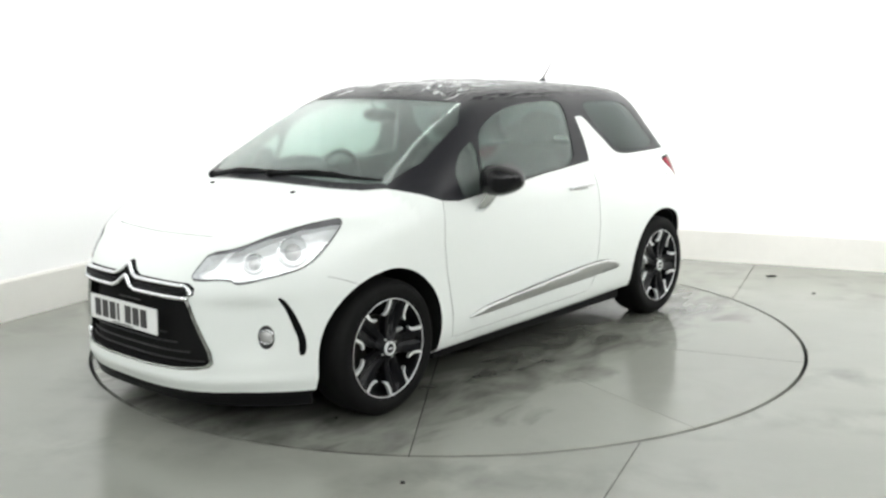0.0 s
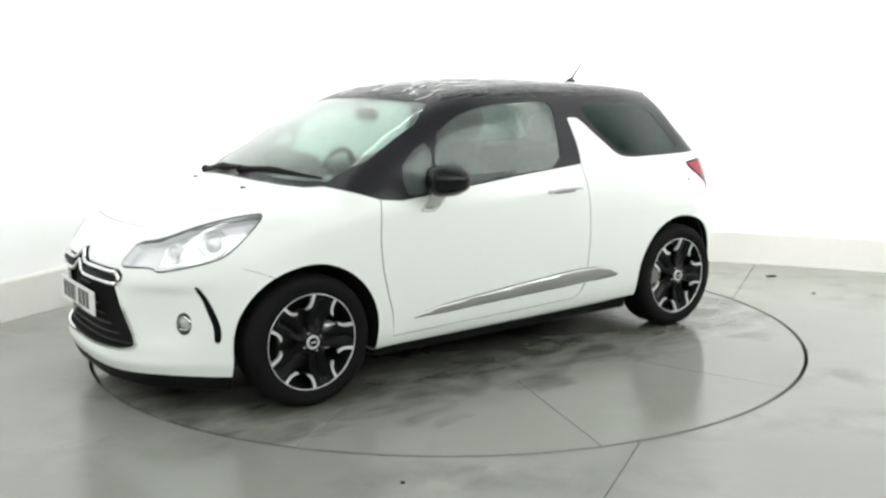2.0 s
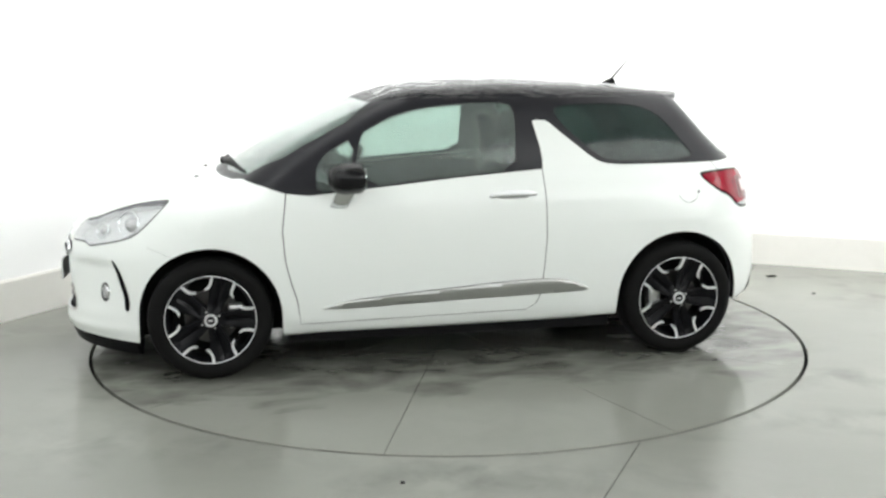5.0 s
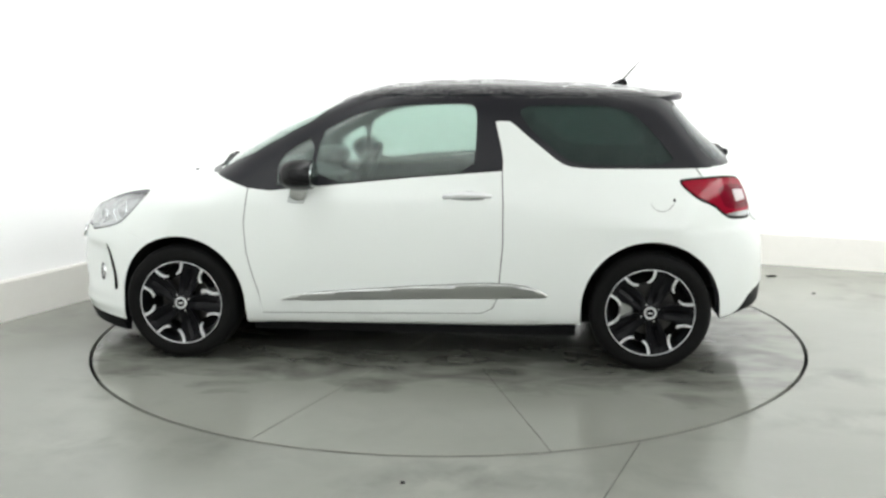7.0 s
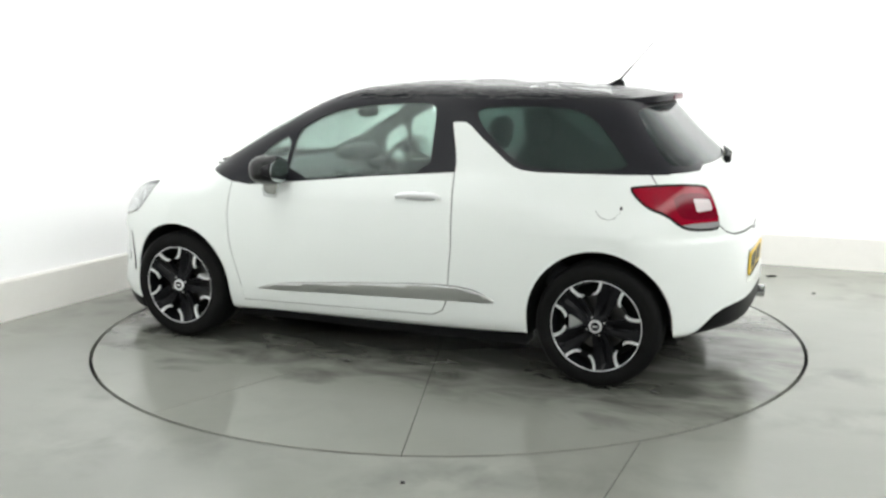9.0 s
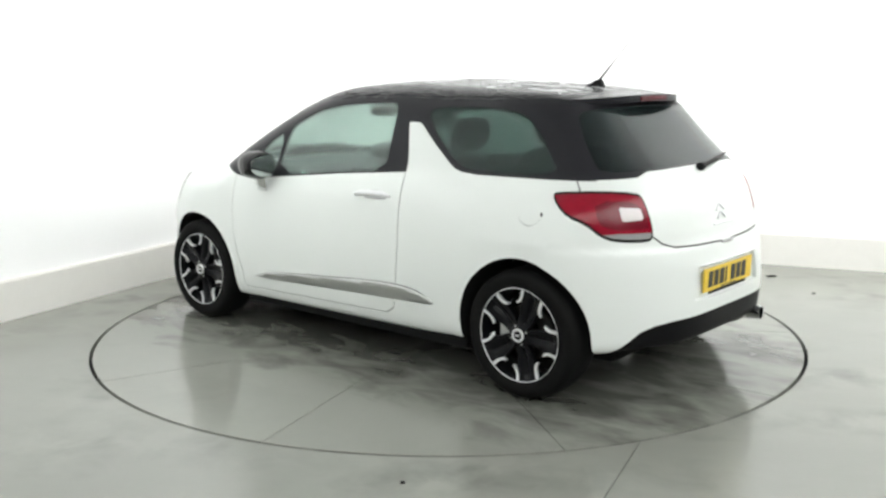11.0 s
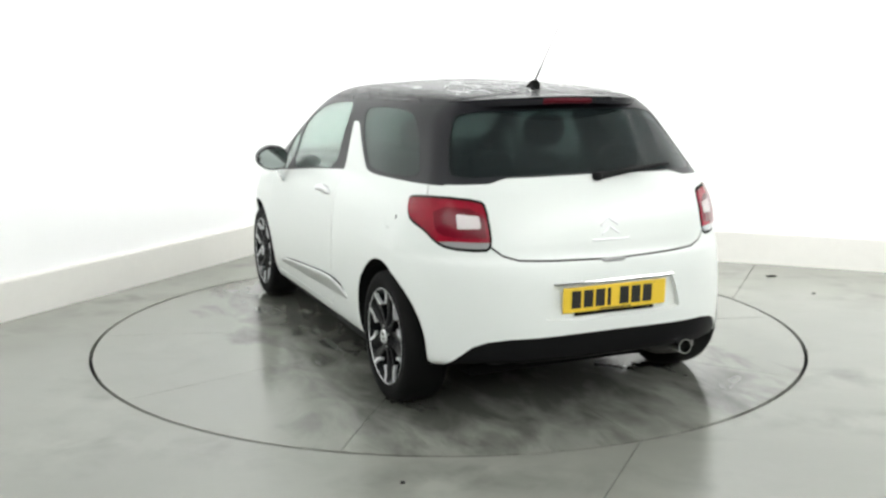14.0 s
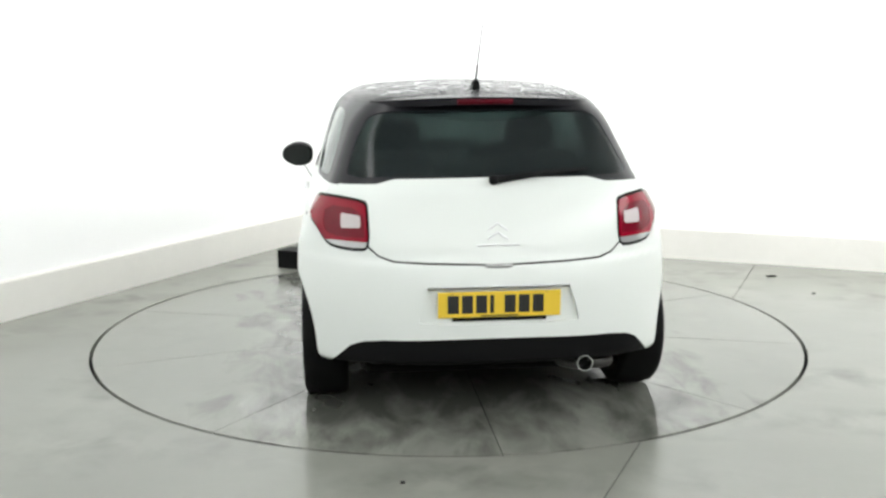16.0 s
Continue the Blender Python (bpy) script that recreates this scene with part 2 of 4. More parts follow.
def structure(name, bm, material, label, smooth=False):
    me = mesh_of(bm, name, smooth)
    me.materials.append(material)
    return tagged(new(name, me), label, name.split("_")[0], kind="structure")


def studio():
    # floor: a sheet with a round opening, split along one straight joint
    def sheet(sign):
        bm = bmesh.new()
        # the joint is the line through (0.81, -1.84) along (0.405, 0.914)
        d, nrm = Vector((0.405, 0.914)), Vector((0.914, -0.405))
        c = Vector((0.81, -1.84)).dot(nrm)
        half = math.acos(c / (RING + 0.010))
        a0 = math.atan2(nrm.y, nrm.x)
        start, end = (a0 - half, a0 + half) if sign > 0 else (a0 + half, a0 + 2 * math.pi - half)
        far0, far1 = (a0 - math.pi / 2, a0 + math.pi / 2) if sign > 0 else (a0 + math.pi / 2, a0 + 1.5 * math.pi)
        n = 160
        inner, outer = [], []
        for k in range(n + 1):
            a, b = start + (end - start) * k / n, far0 + (far1 - far0) * k / n
            p = Vector((math.cos(a), math.sin(a))) * (RING + 0.010)
            q = nrm * c + Vector((math.cos(b), math.sin(b))) * 30.0
            inner.append(bm.verts.new((*(p + nrm * sign * 0.002), 0)))
            outer.append(bm.verts.new((*(q + nrm * sign * 0.002), 0)))
        low = [bm.verts.new((v.co.x, v.co.y, -0.06)) for v in inner]
        olow = [bm.verts.new((v.co.x, v.co.y, -0.06)) for v in (outer[0], outer[-1])]
        for k in range(n):
            bm.faces.new((inner[k], outer[k], outer[k + 1], inner[k + 1]))
            bm.faces.new((inner[k + 1], low[k + 1], low[k], inner[k]))
        bm.faces.new((inner[0], low[0], olow[0], outer[0]))
        bm.faces.new((outer[-1], olow[1], low[-1], inner[-1]))
        bmesh.ops.recalc_face_normals(bm, faces=bm.faces[:])
        if bm.faces[0].normal.z < 0:
            bmesh.ops.reverse_faces(bm, faces=bm.faces[:])
        return bm

    structure("floor", sheet(1), M_FLOOR, "worn wet grey painted concrete floor with damp stains")
    structure("floor", sheet(-1), M_FLOOR, "worn wet grey painted concrete floor with damp stains")
    pit = bmesh.new()
    bmesh.ops.create_circle(pit, cap_ends=True, segments=96, radius=RING + 0.3)
    bmesh.ops.translate(pit, verts=pit.verts[:], vec=(0, 0, -0.055))
    structure("pit_base", pit, M_PIT, "dark base under the turntable")

    def wall(name, a, b, inward, label):
        t = 0.2
        a, b = a - (b - a).normalized() * 0.35, b + (b - a).normalized() * 0.35
        structure(name, plan_prism([a, b, b - inward * t, a - inward * t], 0.0, ROOM_H), M_GREYWALL if name in ("wall_back", "wall_side") else M_WALL, label)

    c = CORNER
    l, r = c + LEFT * ROOM_L, c + RIGHT * ROOM_R
    o = r + LEFT * ROOM_L
    nl = Vector((0.898, -0.440))
    nr = Vector((-0.380, -0.925))
    back = 0.05                       # the wall stands behind the kerb's face
    wall("wall_left", c - nl * back, l - nl * back, nl, "plain matt white studio wall")
    wall("wall_right", c - nr * back, r - nr * back, nr, "plain matt white studio wall")
    # two unseen walls, added dark to hold down reflections and fill light
    wall("wall_back", l, o, -LEFT, "unseen dark grey wall added behind the camera to darken reflections")
    wall("wall_side", r, o, -RIGHT, "unseen dark grey wall added at the side to darken reflections")
    for name, a, b, nn in (("kerb_left", c, l, nl), ("kerb_right", c, r, nr)):
        bm = plan_prism([a, b, b - nn * 0.05, a - nn * 0.05], 0.0, 0.25)
        bmesh.ops.bevel(bm, geom=[e for e in bm.edges if all(v.co.z > 0.2 for v in e.verts)], offset=0.008, segments=2, affect="EDGES")
        structure(name, bm, M_KERB, "low scuffed off-white kerb along the wall foot")
    m = (c + o) / 2
    structure("ceiling", plan_prism([c - nl * 0.3 - nr * 0.3, l - nl * 0.3, o, r - nr * 0.3], ROOM_H, ROOM_H + 0.15), M_CEIL, "plain white studio ceiling")
    return m


def strip_light(at, along, half, w, tilt, material):
    """A long studio strip light hung under the ceiling; tilt: towards the turntable, or below zero towards the wall."""
    s = thing("strip_light", "long white studio strip light hung under the ceiling", "studio light", at, "studio strip lights")
    toward = Vector((-at[0], -at[1], 0)).normalized()
    turn = math.atan2(along.y, along.x)
    side = Vector((-math.sin(turn), math.cos(turn), 0))
    s.rotation_euler = (radians(tilt) * (1 if side.dot(toward) > 0 else -1), 0, turn)
    part("diffuser", box((-half, -w, 0), (half, w, 0.02)), material, s, "glowing white cloth")
    for a, b in (((-half - 0.03, -w - 0.03, -0.02), (half + 0.03, -w, 0.14)), ((-half - 0.03, w, -0.02), (half + 0.03, w + 0.03, 0.14)),
                 ((-half - 0.03, -w, -0.02), (-half, w, 0.14)), ((half, -w, -0.02), (half + 0.03, w, 0.14))):
        part("frame", box(a, b, 0.008), M_CEIL, s)
    part("back_cover", box((-half, -w, 0.13), (half, w, 0.145)), M_CEIL, s)
    for x in (-half * 0.8, half * 0.8):
        part("hanger", tube([(x, 0, 0.14), (x, 0.0, 1.21 if tilt < 0 else 1.39)], 0.012), M_CHROME, s)


def lights():
    c, l, r = CORNER, LEFT, RIGHT
    for p, along, half, w, tilt, mat in ((c + l * 4.6 + r * 1.9, LEFT, 4.0, 0.4, -52, M_WASH_LEFT), (c + r * 4.6 + l * 1.9, RIGHT, 3.7, 0.4, -52, M_WASH_RIGHT),
                                         (c + l * 9.8 + r * 4.6, RIGHT, 4.0, 0.8, 50, M_KEY_BACK), (c + r * 8.5 + l * 5.4, LEFT, 4.2, 0.8, 50, M_KEY_RIGHT)):
        strip_light((p.x, p.y, 3.45 if tilt < 0 else 3.3), along, half, w, tilt, mat)


def turntable():
    """Ten wedge plates with narrow radial joints; it turns with the car."""
    t = thing("turntable", "round flush grey concrete turntable with radial joints, wet tyre stains and painted shade under the car", "turntable")
    for k in range(10):
        a0, a1 = radians(36 * k), radians(36 * (k + 1))
        bm = bmesh.new()
        n, g = 24, 0.002
        mid = (a0 + a1) / 2
        off = Vector((math.cos(mid), math.sin(mid))) * (g / math.sin(radians(18)))
        tip = Vector((0.0, 0.0)) + off
        rim = []
        for i in range(n + 1):
            a = a0 + (a1 - a0) * i / n
            p = Vector((math.cos(a), math.sin(a))) * (RING - 0.008)
            if i in (0, n):
                e = Vector((-math.sin(a), math.cos(a))) * (g if i == 0 else -g)
                p = p + e
            rim.append(p)
        pts = [tip, *rim]
        hi = [bm.verts.new((*p, 0.0)) for p in pts]
        lo = [bm.verts.new((*p, -0.04)) for p in pts]
        bm.faces.new(hi)
        for i in range(len(pts)):
            j = (i + 1) % len(pts)
            bm.faces.new((hi[i], lo[i], lo[j], hi[j]))
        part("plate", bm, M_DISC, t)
    return t


# ---- the car: outer form as one smooth hull, cut into panels ----
def smax(a,b,k):
    h=np.clip(.5+.5*(a-b)/k,0,1); return b*(1-h)+a*h+k*h*(1-h)
def smin(a,b,k): return -smax(-a,-b,k)
SLOPES = {}


def lut(v, xs, ys):
    """A smooth curve through control values, flat where they turn."""
    key = (tuple(xs), tuple(ys))
    if key not in SLOPES:
        X, Y = np.array(xs, float), np.array(ys, float)
        h, d = np.diff(X), np.diff(Y) / np.diff(X)
        m = np.empty(len(X))
        m[0], m[-1] = d[0], d[-1]
        for i in range(1, len(X) - 1):
            w1, w2 = 2 * h[i] + h[i - 1], h[i] + 2 * h[i - 1]
            m[i] = (w1 + w2) / (w1 / d[i - 1] + w2 / d[i]) if d[i - 1] * d[i] > 0 else 0.0
        SLOPES[key] = X, Y, m
    X, Y, m = SLOPES[key]
    v = np.minimum(np.maximum(v, X[0]), X[-1])
    i = np.minimum(np.searchsorted(X, v, side="right") - 1, len(X) - 2)
    h = X[i + 1] - X[i]
    t = (v - X[i]) / h
    return (2 * t**3 - 3 * t * t + 1) * Y[i] + (t**3 - 2 * t * t + t) * h * m[i] + (3 * t * t - 2 * t**3) * Y[i + 1] + (t**3 - t * t) * h * m[i + 1]


def hull(x,y,z):
    y=np.abs(y)
    side=lut(z,[.10,.2,.3,.42,.56,.72,.85,.95,1.02,1.15,1.27,1.36,1.46],[.74,.80,.835,.85,.857,.853,.84,.81,.778,.742,.702,.665,.61])
    up=np.clip((z-.75)/.6,0,1)
    side=side-lut(-x,[.2,.8,1.25,1.7],[0,.03,.13,.34])*up-lut(-x,[1.0,1.35,1.8],[0,.0,.06])*(1-up)
    side=side-lut(x,[.3,.6,1.3],[0,.01,.10])*np.clip((z-1.0)/.3,0,1)
    nose=lut(z,[.12,.18,.26,.36,.5,.6,.68,.75,.82,1.0],[2.07,2.11,2.13,2.135,2.13,2.12,2.095,2.06,2.02,1.9])-1.05*y**3.2
    step = lambda v: 1 / (1 + np.exp(-np.clip(v, -30, 30)))
    nose = nose - 0.030 * step((0.578 - z) / 0.010) * step((z - 0.345) / 0.022) * np.exp(-((y - 0.585) / 0.11) ** 2) + 0.010 * np.exp(-((z - 0.245) / 0.028) ** 2)
    tail=lut(z,[.12,.25,.34,.45,.6,.71,.74,.80,.9,1.0,1.08,1.2,1.34,1.46],[-1.70,-1.75,-1.765,-1.768,-1.76,-1.74,-1.725,-1.71,-1.68,-1.625,-1.54,-1.41,-1.28,-1.17])+.75*y**4+.04*y*y
    bon=lut(x,[.6,1.0,1.25,1.44,1.66,1.84,2.0,2.1,2.2],[1.05,1.035,1.005,.973,.933,.878,.803,.738,.655])-.10*y*y
    xw=x+.34*y*y
    ws=lut(xw,[-.6,.0,.30,.43,.567,.769,.973,1.18,1.30,1.5,2.2],[1.71,1.57,1.485,1.433,1.377,1.295,1.198,1.08,1.0,.86,.3])
    roof=lut(x,[-1.5,-1.32,-1.174,-1.011,-.848,-.522,-.194,.036,.3,.7],[1.36,1.39,1.415,1.436,1.450,1.468,1.478,1.472,1.455,1.41])-.10*y*y
    top=np.maximum(bon,smin(roof,ws,.05))
    bot=lut(x,[-1.8,-1.3,-.8,1.0,1.6,2.1],[.292,.252,.222,.195,.17,.148])
    f=smax(y-side,z-top,.13)
    f=smax(f,x-nose,.08)
    f=smax(f,tail-x,.07)
    return smax(f,bot-z,.03)


def hull_normals(p):
    e = 1e-4
    g = np.stack([hull(*(p + d).T) - hull(*(p - d).T) for d in np.eye(3) * e], 1)
    return g / np.maximum(np.linalg.norm(g, axis=1, keepdims=True), 1e-9)


def meet(start, aim):
    """Where the lines from outside points to inside points cross the hull."""
    a, b = np.zeros(len(start)), np.ones(len(start))
    for _ in range(24):
        m = (a + b) / 2
        inside = hull(*(start + (aim - start) * m[:, None]).T) < 0
        b, a = np.where(inside, m, b), np.where(inside, a, m)
    return start + (aim - start) * b[:, None]


def on_side(x, z, out=0.0):
    p = meet(np.array([[x, 1.4, z]]), np.array([[x, 0.0, z]]))
    return Vector((p + hull_normals(p) * out)[0])


def on_front(y, z, out=0.0):
    p = meet(np.array([[2.6, y, z]]), np.array([[1.2, y, z]]))
    return Vector((p + hull_normals(p) * out)[0])


def on_rear(y, z, out=0.0):
    p = meet(np.array([[-2.4, y, z]]), np.array([[-0.9, y, z]]))
    return Vector((p + hull_normals(p) * out)[0])


def on_top(x, y, out=0.0):
    p = meet(np.array([[x, y, 1.9]]), np.array([[x, y, 0.6]]))
    return Vector((p + hull_normals(p) * out)[0])


def hull_half():
    """The left half of the hull as a fine grid."""
    nx, ny, nz = 150, 34, 64
    xs, ys = np.linspace(-2.0, 2.35, nx + 1), np.linspace(0, 1.05, ny + 1)
    zs = np.linspace(-0.12, 1.7, nz + 1)
    rim = [(xs[-1], y) for y in ys] + [(x, 1.05) for x in xs[::-1][1:]] + [(xs[0], y) for y in ys[::-1][1:]]
    cage, quads = [], []
    for z in zs:
        cage += [(x, y, z) for x, y in rim]
    m = len(rim)
    for j in range(nz):
        for i in range(m - 1):
            a = j * m + i
            quads.append((a, a + 1, a + m + 1, a + m))
    index = {(round(x, 5), round(y, 5)): nz * m + i for i, (x, y) in enumerate(rim)}
    for x in xs:
        for y in ys:
            k = (round(x, 5), round(y, 5))
            if k not in index:
                index[k] = len(cage)
                cage.append((x, y, 1.7))
    for i in range(nx):
        for j in range(ny):
            quads.append(tuple(index[(round(x, 5), round(y, 5))] for x, y in ((xs[i], ys[j]), (xs[i + 1], ys[j]), (xs[i + 1], ys[j + 1]), (xs[i], ys[j + 1]))))
    cage = np.array(cage)
    aim = np.stack([cage[:, 0] * 0.75, cage[:, 1] * 0.0, 0.32 + 0.30 * (cage[:, 2] + 0.12) / 1.82], 1)
    pts = meet(cage, aim)
    bm = bmesh.new()
    vs = [bm.verts.new(p) for p in pts]
    for q in quads:
        bm.faces.new([vs[i] for i in q])
    bmesh.ops.recalc_face_normals(bm, faces=bm.faces[:])
    if sum(f.normal.y for f in bm.faces) < 0:
        bmesh.ops.reverse_faces(bm, faces=bm.faces[:])
    return bm


# projections: (u, v) of a point, and the direction along which they look
VIEWS = {
    "side": (lambda p: (p[0], p[2]), Vector((0, 1, 0)), lambda u, v: Vector((u, 0, v))),
    "end": (lambda p: (p[1], p[2]), Vector((1, 0, 0)), lambda u, v: Vector((0, u, v))),
    "top": (lambda p: (p[0], p[1]), Vector((0, 0, 1)), lambda u, v: Vector((u, v, 0))),
    "tail": (lambda p: (p[0] + p[1], p[2]), Vector((1, -1, 0)), lambda u, v: Vector((u, 0, v))),
    "nose": (lambda p: (p[1] - p[0], p[2]), Vector((1, 1, 0)), lambda u, v: Vector((-u, 0, v))),
}


def inside(poly, u, v):
    hit = False
    for i in range(len(poly)):
        (x1, y1), (x2, y2) = poly[i - 1], poly[i]
        if (y1 > v) != (y2 > v) and u < (x2 - x1) * (v - y1) / (y2 - y1) + x1:
            hit = not hit
    return hit


def rounded(poly, times=2, closed=True):
    """Cuts the corners of an outline."""
    for _ in range(times):
        out = [] if closed else [poly[0]]
        n = len(poly)
        for i in range(n if closed else n - 1):
            a, b = poly[i], poly[(i + 1) % n]
            out += [(a[0] * 0.75 + b[0] * 0.25, a[1] * 0.75 + b[1] * 0.25), (a[0] * 0.25 + b[0] * 0.75, a[1] * 0.25 + b[1] * 0.75)]
        poly = out if closed else out + [poly[-1]]
    return poly


def band(line, w):
    """A narrow strip along a line."""
    left, right = [], []
    for i, p in enumerate(line):
        a, b = Vector(line[max(i - 1, 0)]), Vector(line[min(i + 1, len(line) - 1)])
        d = (b - a).normalized()
        n = Vector((-d.y, d.x)) * w / 2
        left.append(tuple(Vector(p) + n))
        right.append(tuple(Vector(p) - n))
    return left + right[::-1]


def circle(x, z, r, n=40, squash=1.0):
    return [(x + r * math.cos(2 * math.pi * k / n), z + r * squash * math.sin(2 * math.pi * k / n)) for k in range(n)]


class Skin:
    """The hull's left half; paint() cuts outlines into it and names what lies inside them."""

    def __init__(self):
        self.bm = hull_half()
        self.lay = self.bm.faces.layers.int.new("panel")
        self.names = ["white"]

    def code(self, name):
        if name not in self.names:
            self.names.append(name)
        return self.names.index(name)

    def paint(self, name, view, poly, where=None, only=None, cut=True):
        uv, way, at = VIEWS[view]
        code = self.code(name)
        keep = None if only is None else {self.code(o) for o in only}
        us, vs = [p[0] for p in poly], [p[1] for p in poly]
        lo, hi = (min(us) - 0.04, min(vs) - 0.04), (max(us) + 0.04, max(vs) + 0.04)

        def bounds(f):
            q = [uv(v.co) for v in f.verts]
            return min(a[0] for a in q), max(a[0] for a in q), min(a[1] for a in q), max(a[1] for a in q)

        near = {}
        for f in self.bm.faces:
            c = f.calc_center_median()
            u, v = uv(c)
            if lo[0] < u < hi[0] and lo[1] < v < hi[1] and (where is None or where(c, f.normal)):
                near[f] = bounds(f)
        if cut:
            for i in range(len(poly)):
                a, b = Vector(poly[i - 1]), Vector(poly[i])
                if (b - a).length < 1e-6:
                    continue
                x0, x1, y0, y1 = min(a.x, b.x) - 1e-5, max(a.x, b.x) + 1e-5, min(a.y, b.y) - 1e-5, max(a.y, b.y) + 1e-5
                sub = [f for f, (p, q, r, s) in near.items() if q >= x0 and p <= x1 and s >= y0 and r <= y1]
                if not sub:
                    continue
                pa, pb = at(a.x, a.y), at(b.x, b.y)
                no = (pb - pa).cross(way)
                if no.length < 1e-9:
                    continue
                for f in sub:
                    del near[f]
                geom = list({e for f in sub for e in f.edges} | {v for f in sub for v in f.verts} | set(sub))
                ret = bmesh.ops.bisect_plane(self.bm, geom=geom, dist=1e-5, plane_co=pa, plane_no=no.normalized())
                for f in ret["geom"]:
                    if isinstance(f, bmesh.types.BMFace) and f.is_valid:
                        near[f] = bounds(f)
        for f in near:
            if not f.is_valid:
                continue
            u, v = uv(f.calc_center_median())
            if inside(poly, u, v) and (keep is None or f[self.lay] in keep):
                f[self.lay] = code

    def take(self, names, mirror="both", out=0.0, rim=0.006, thick=0.0, flip=False, direction=None, back=True, lean=None):
        """A mesh of the named panels. rim: depth of the folded edge; thick: a closed sheet of that thickness;
        mirror: left, right or both."""
        codes = {self.code(n) for n in names}
        faces = [f for f in self.bm.faces if f[self.lay] in codes]
        vid, co = {}, []
        polys = []
        for f in faces:
            idx = []
            for v in f.verts:
                if v not in vid:
                    vid[v] = len(co)
                    co.append(v.co[:])
                idx.append(vid[v])
            polys.append(idx)
        if not co:
            raise ValueError("empty panel " + str(names))
        co = np.array(co)
        no = hull_normals(co)
        lifts = np.array([lean(c[0], c[2]) for c in co])[:, None] if lean else 0.0
        co = co + no * (out + lifts)
        edge = []
        count = {}
        for f in faces:
            for lp in f.loops:
                e = lp.edge
                count.setdefault(e, []).append((vid[lp.vert], vid[lp.link_loop_next.vert]))
        for e, ls in count.items():
            if len(ls) == 1 and not (mirror == "both" and all(abs(v.co.y) < 1e-4 for v in e.verts)):
                edge.append(ls[0])
        V, N, F = [tuple(c) for c in co], [tuple(n) for n in no], [list(p) for p in polys]
        depth = thick or rim
        if thick and back:
            base = len(V)
            V += [tuple(c) for c in co - no * thick]
            N += [tuple(-n) for n in no]
            F += [[base + i for i in p[::-1]] for p in polys]
        if depth:
            for a, b in edge:
                base = len(V)
                na, nb = (no[a], no[b]) if direction is None else (np.array(direction), np.array(direction))
                V += [tuple(co[a]), tuple(co[b]), tuple(co[b] - nb * depth), tuple(co[a] - na * depth)]
                s = np.cross(co[b] - co[a], no[a])
                s = s / max(np.linalg.norm(s), 1e-9)
                N += [tuple(s)] * 4
                F.append([base + 1, base, base + 3, base + 2])
        V, N = np.array(V), np.array(N)
        if flip:
            F, N = [p[::-1] for p in F], -N
        flipy = np.array([1, -1, 1])
        if mirror == "right":
            V, N, F = V * flipy, N * flipy, [p[::-1] for p in F]
        elif mirror == "both":
            k = len(V)
            F = F + [[k + i for i in p[::-1]] for p in F]
            V, N = np.concatenate([V, V * flipy]), np.concatenate([N, N * flipy])
        # weld what lies at one place, keeping each corner's own normal
        place, spot, welded = {}, [], []
        for v in V:
            k = (round(float(v[0]), 5), round(float(v[1]), 5), round(float(v[2]), 5))
            if k not in place:
                place[k] = len(welded)
                welded.append(k)
            spot.append(place[k])
        polys, corners = [], []
        for p in F:
            q = [spot[i] for i in p]
            if len(set(q)) == len(q):
                polys.append(q)
                corners += [tuple(N[i]) for i in p]
        me = bpy.data.meshes.new(names[0])
        me.from_pydata(welded, [], polys)
        for p in me.polygons:
            p.use_smooth = True
        if not lean:
            me.normals_split_custom_set(corners)
        return me

    def cavity(self, names, depth, mirror="both", direction=(0, 0, 0), floor=True):
        """A recess behind the named panels: its walls and its back."""
        d = np.array(direction, float)
        codes = {self.code(n) for n in names}
        faces = [f for f in self.bm.faces if f[self.lay] in codes]
        bm = bmesh.new()
        top, low = {}, {}
        used = list({v for f in faces for v in f.verts})
        used.sort(key=lambda v: v.co[:])
        ns = hull_normals(np.array([v.co[:] for v in used]))
        for v, n in zip(used, ns):
            n = Vector(d) if d.any() else Vector(n)
            top[v] = bm.verts.new(v.co)
            low[v] = bm.verts.new(v.co - n * depth)
        for f in faces:
            if floor:
                bm.faces.new([low[v] for v in f.verts])
            for lp in f.loops:
                if all(g not in faces_set(faces) for g in lp.edge.link_faces if g is not f):
                    if mirror == "both" and all(abs(v.co.y) < 1e-4 for v in lp.edge.verts):
                        continue
                    a, b = lp.vert, lp.link_loop_next.vert
                    bm.faces.new((top[b], top[a], low[a], low[b]))
        loose = [v for v in bm.verts if not v.link_faces]
        bmesh.ops.delete(bm, geom=loose, context="VERTS")
        if mirror in ("right", "both"):
            if mirror == "both":
                g = bmesh.ops.duplicate(bm, geom=bm.verts[:] + bm.edges[:] + bm.faces[:])["geom"]
            else:
                g = bm.verts[:] + bm.faces[:]
            for v in g:
                if isinstance(v, bmesh.types.BMVert):
                    v.co.y = -v.co.y
            bmesh.ops.reverse_faces(bm, faces=[f for f in g if isinstance(f, bmesh.types.BMFace)])
        return bm


SETS = {}


def faces_set(faces):
    k = id(faces)
    if k not in SETS:
        SETS.clear()
        SETS[k] = set(faces)
    return SETS[k]


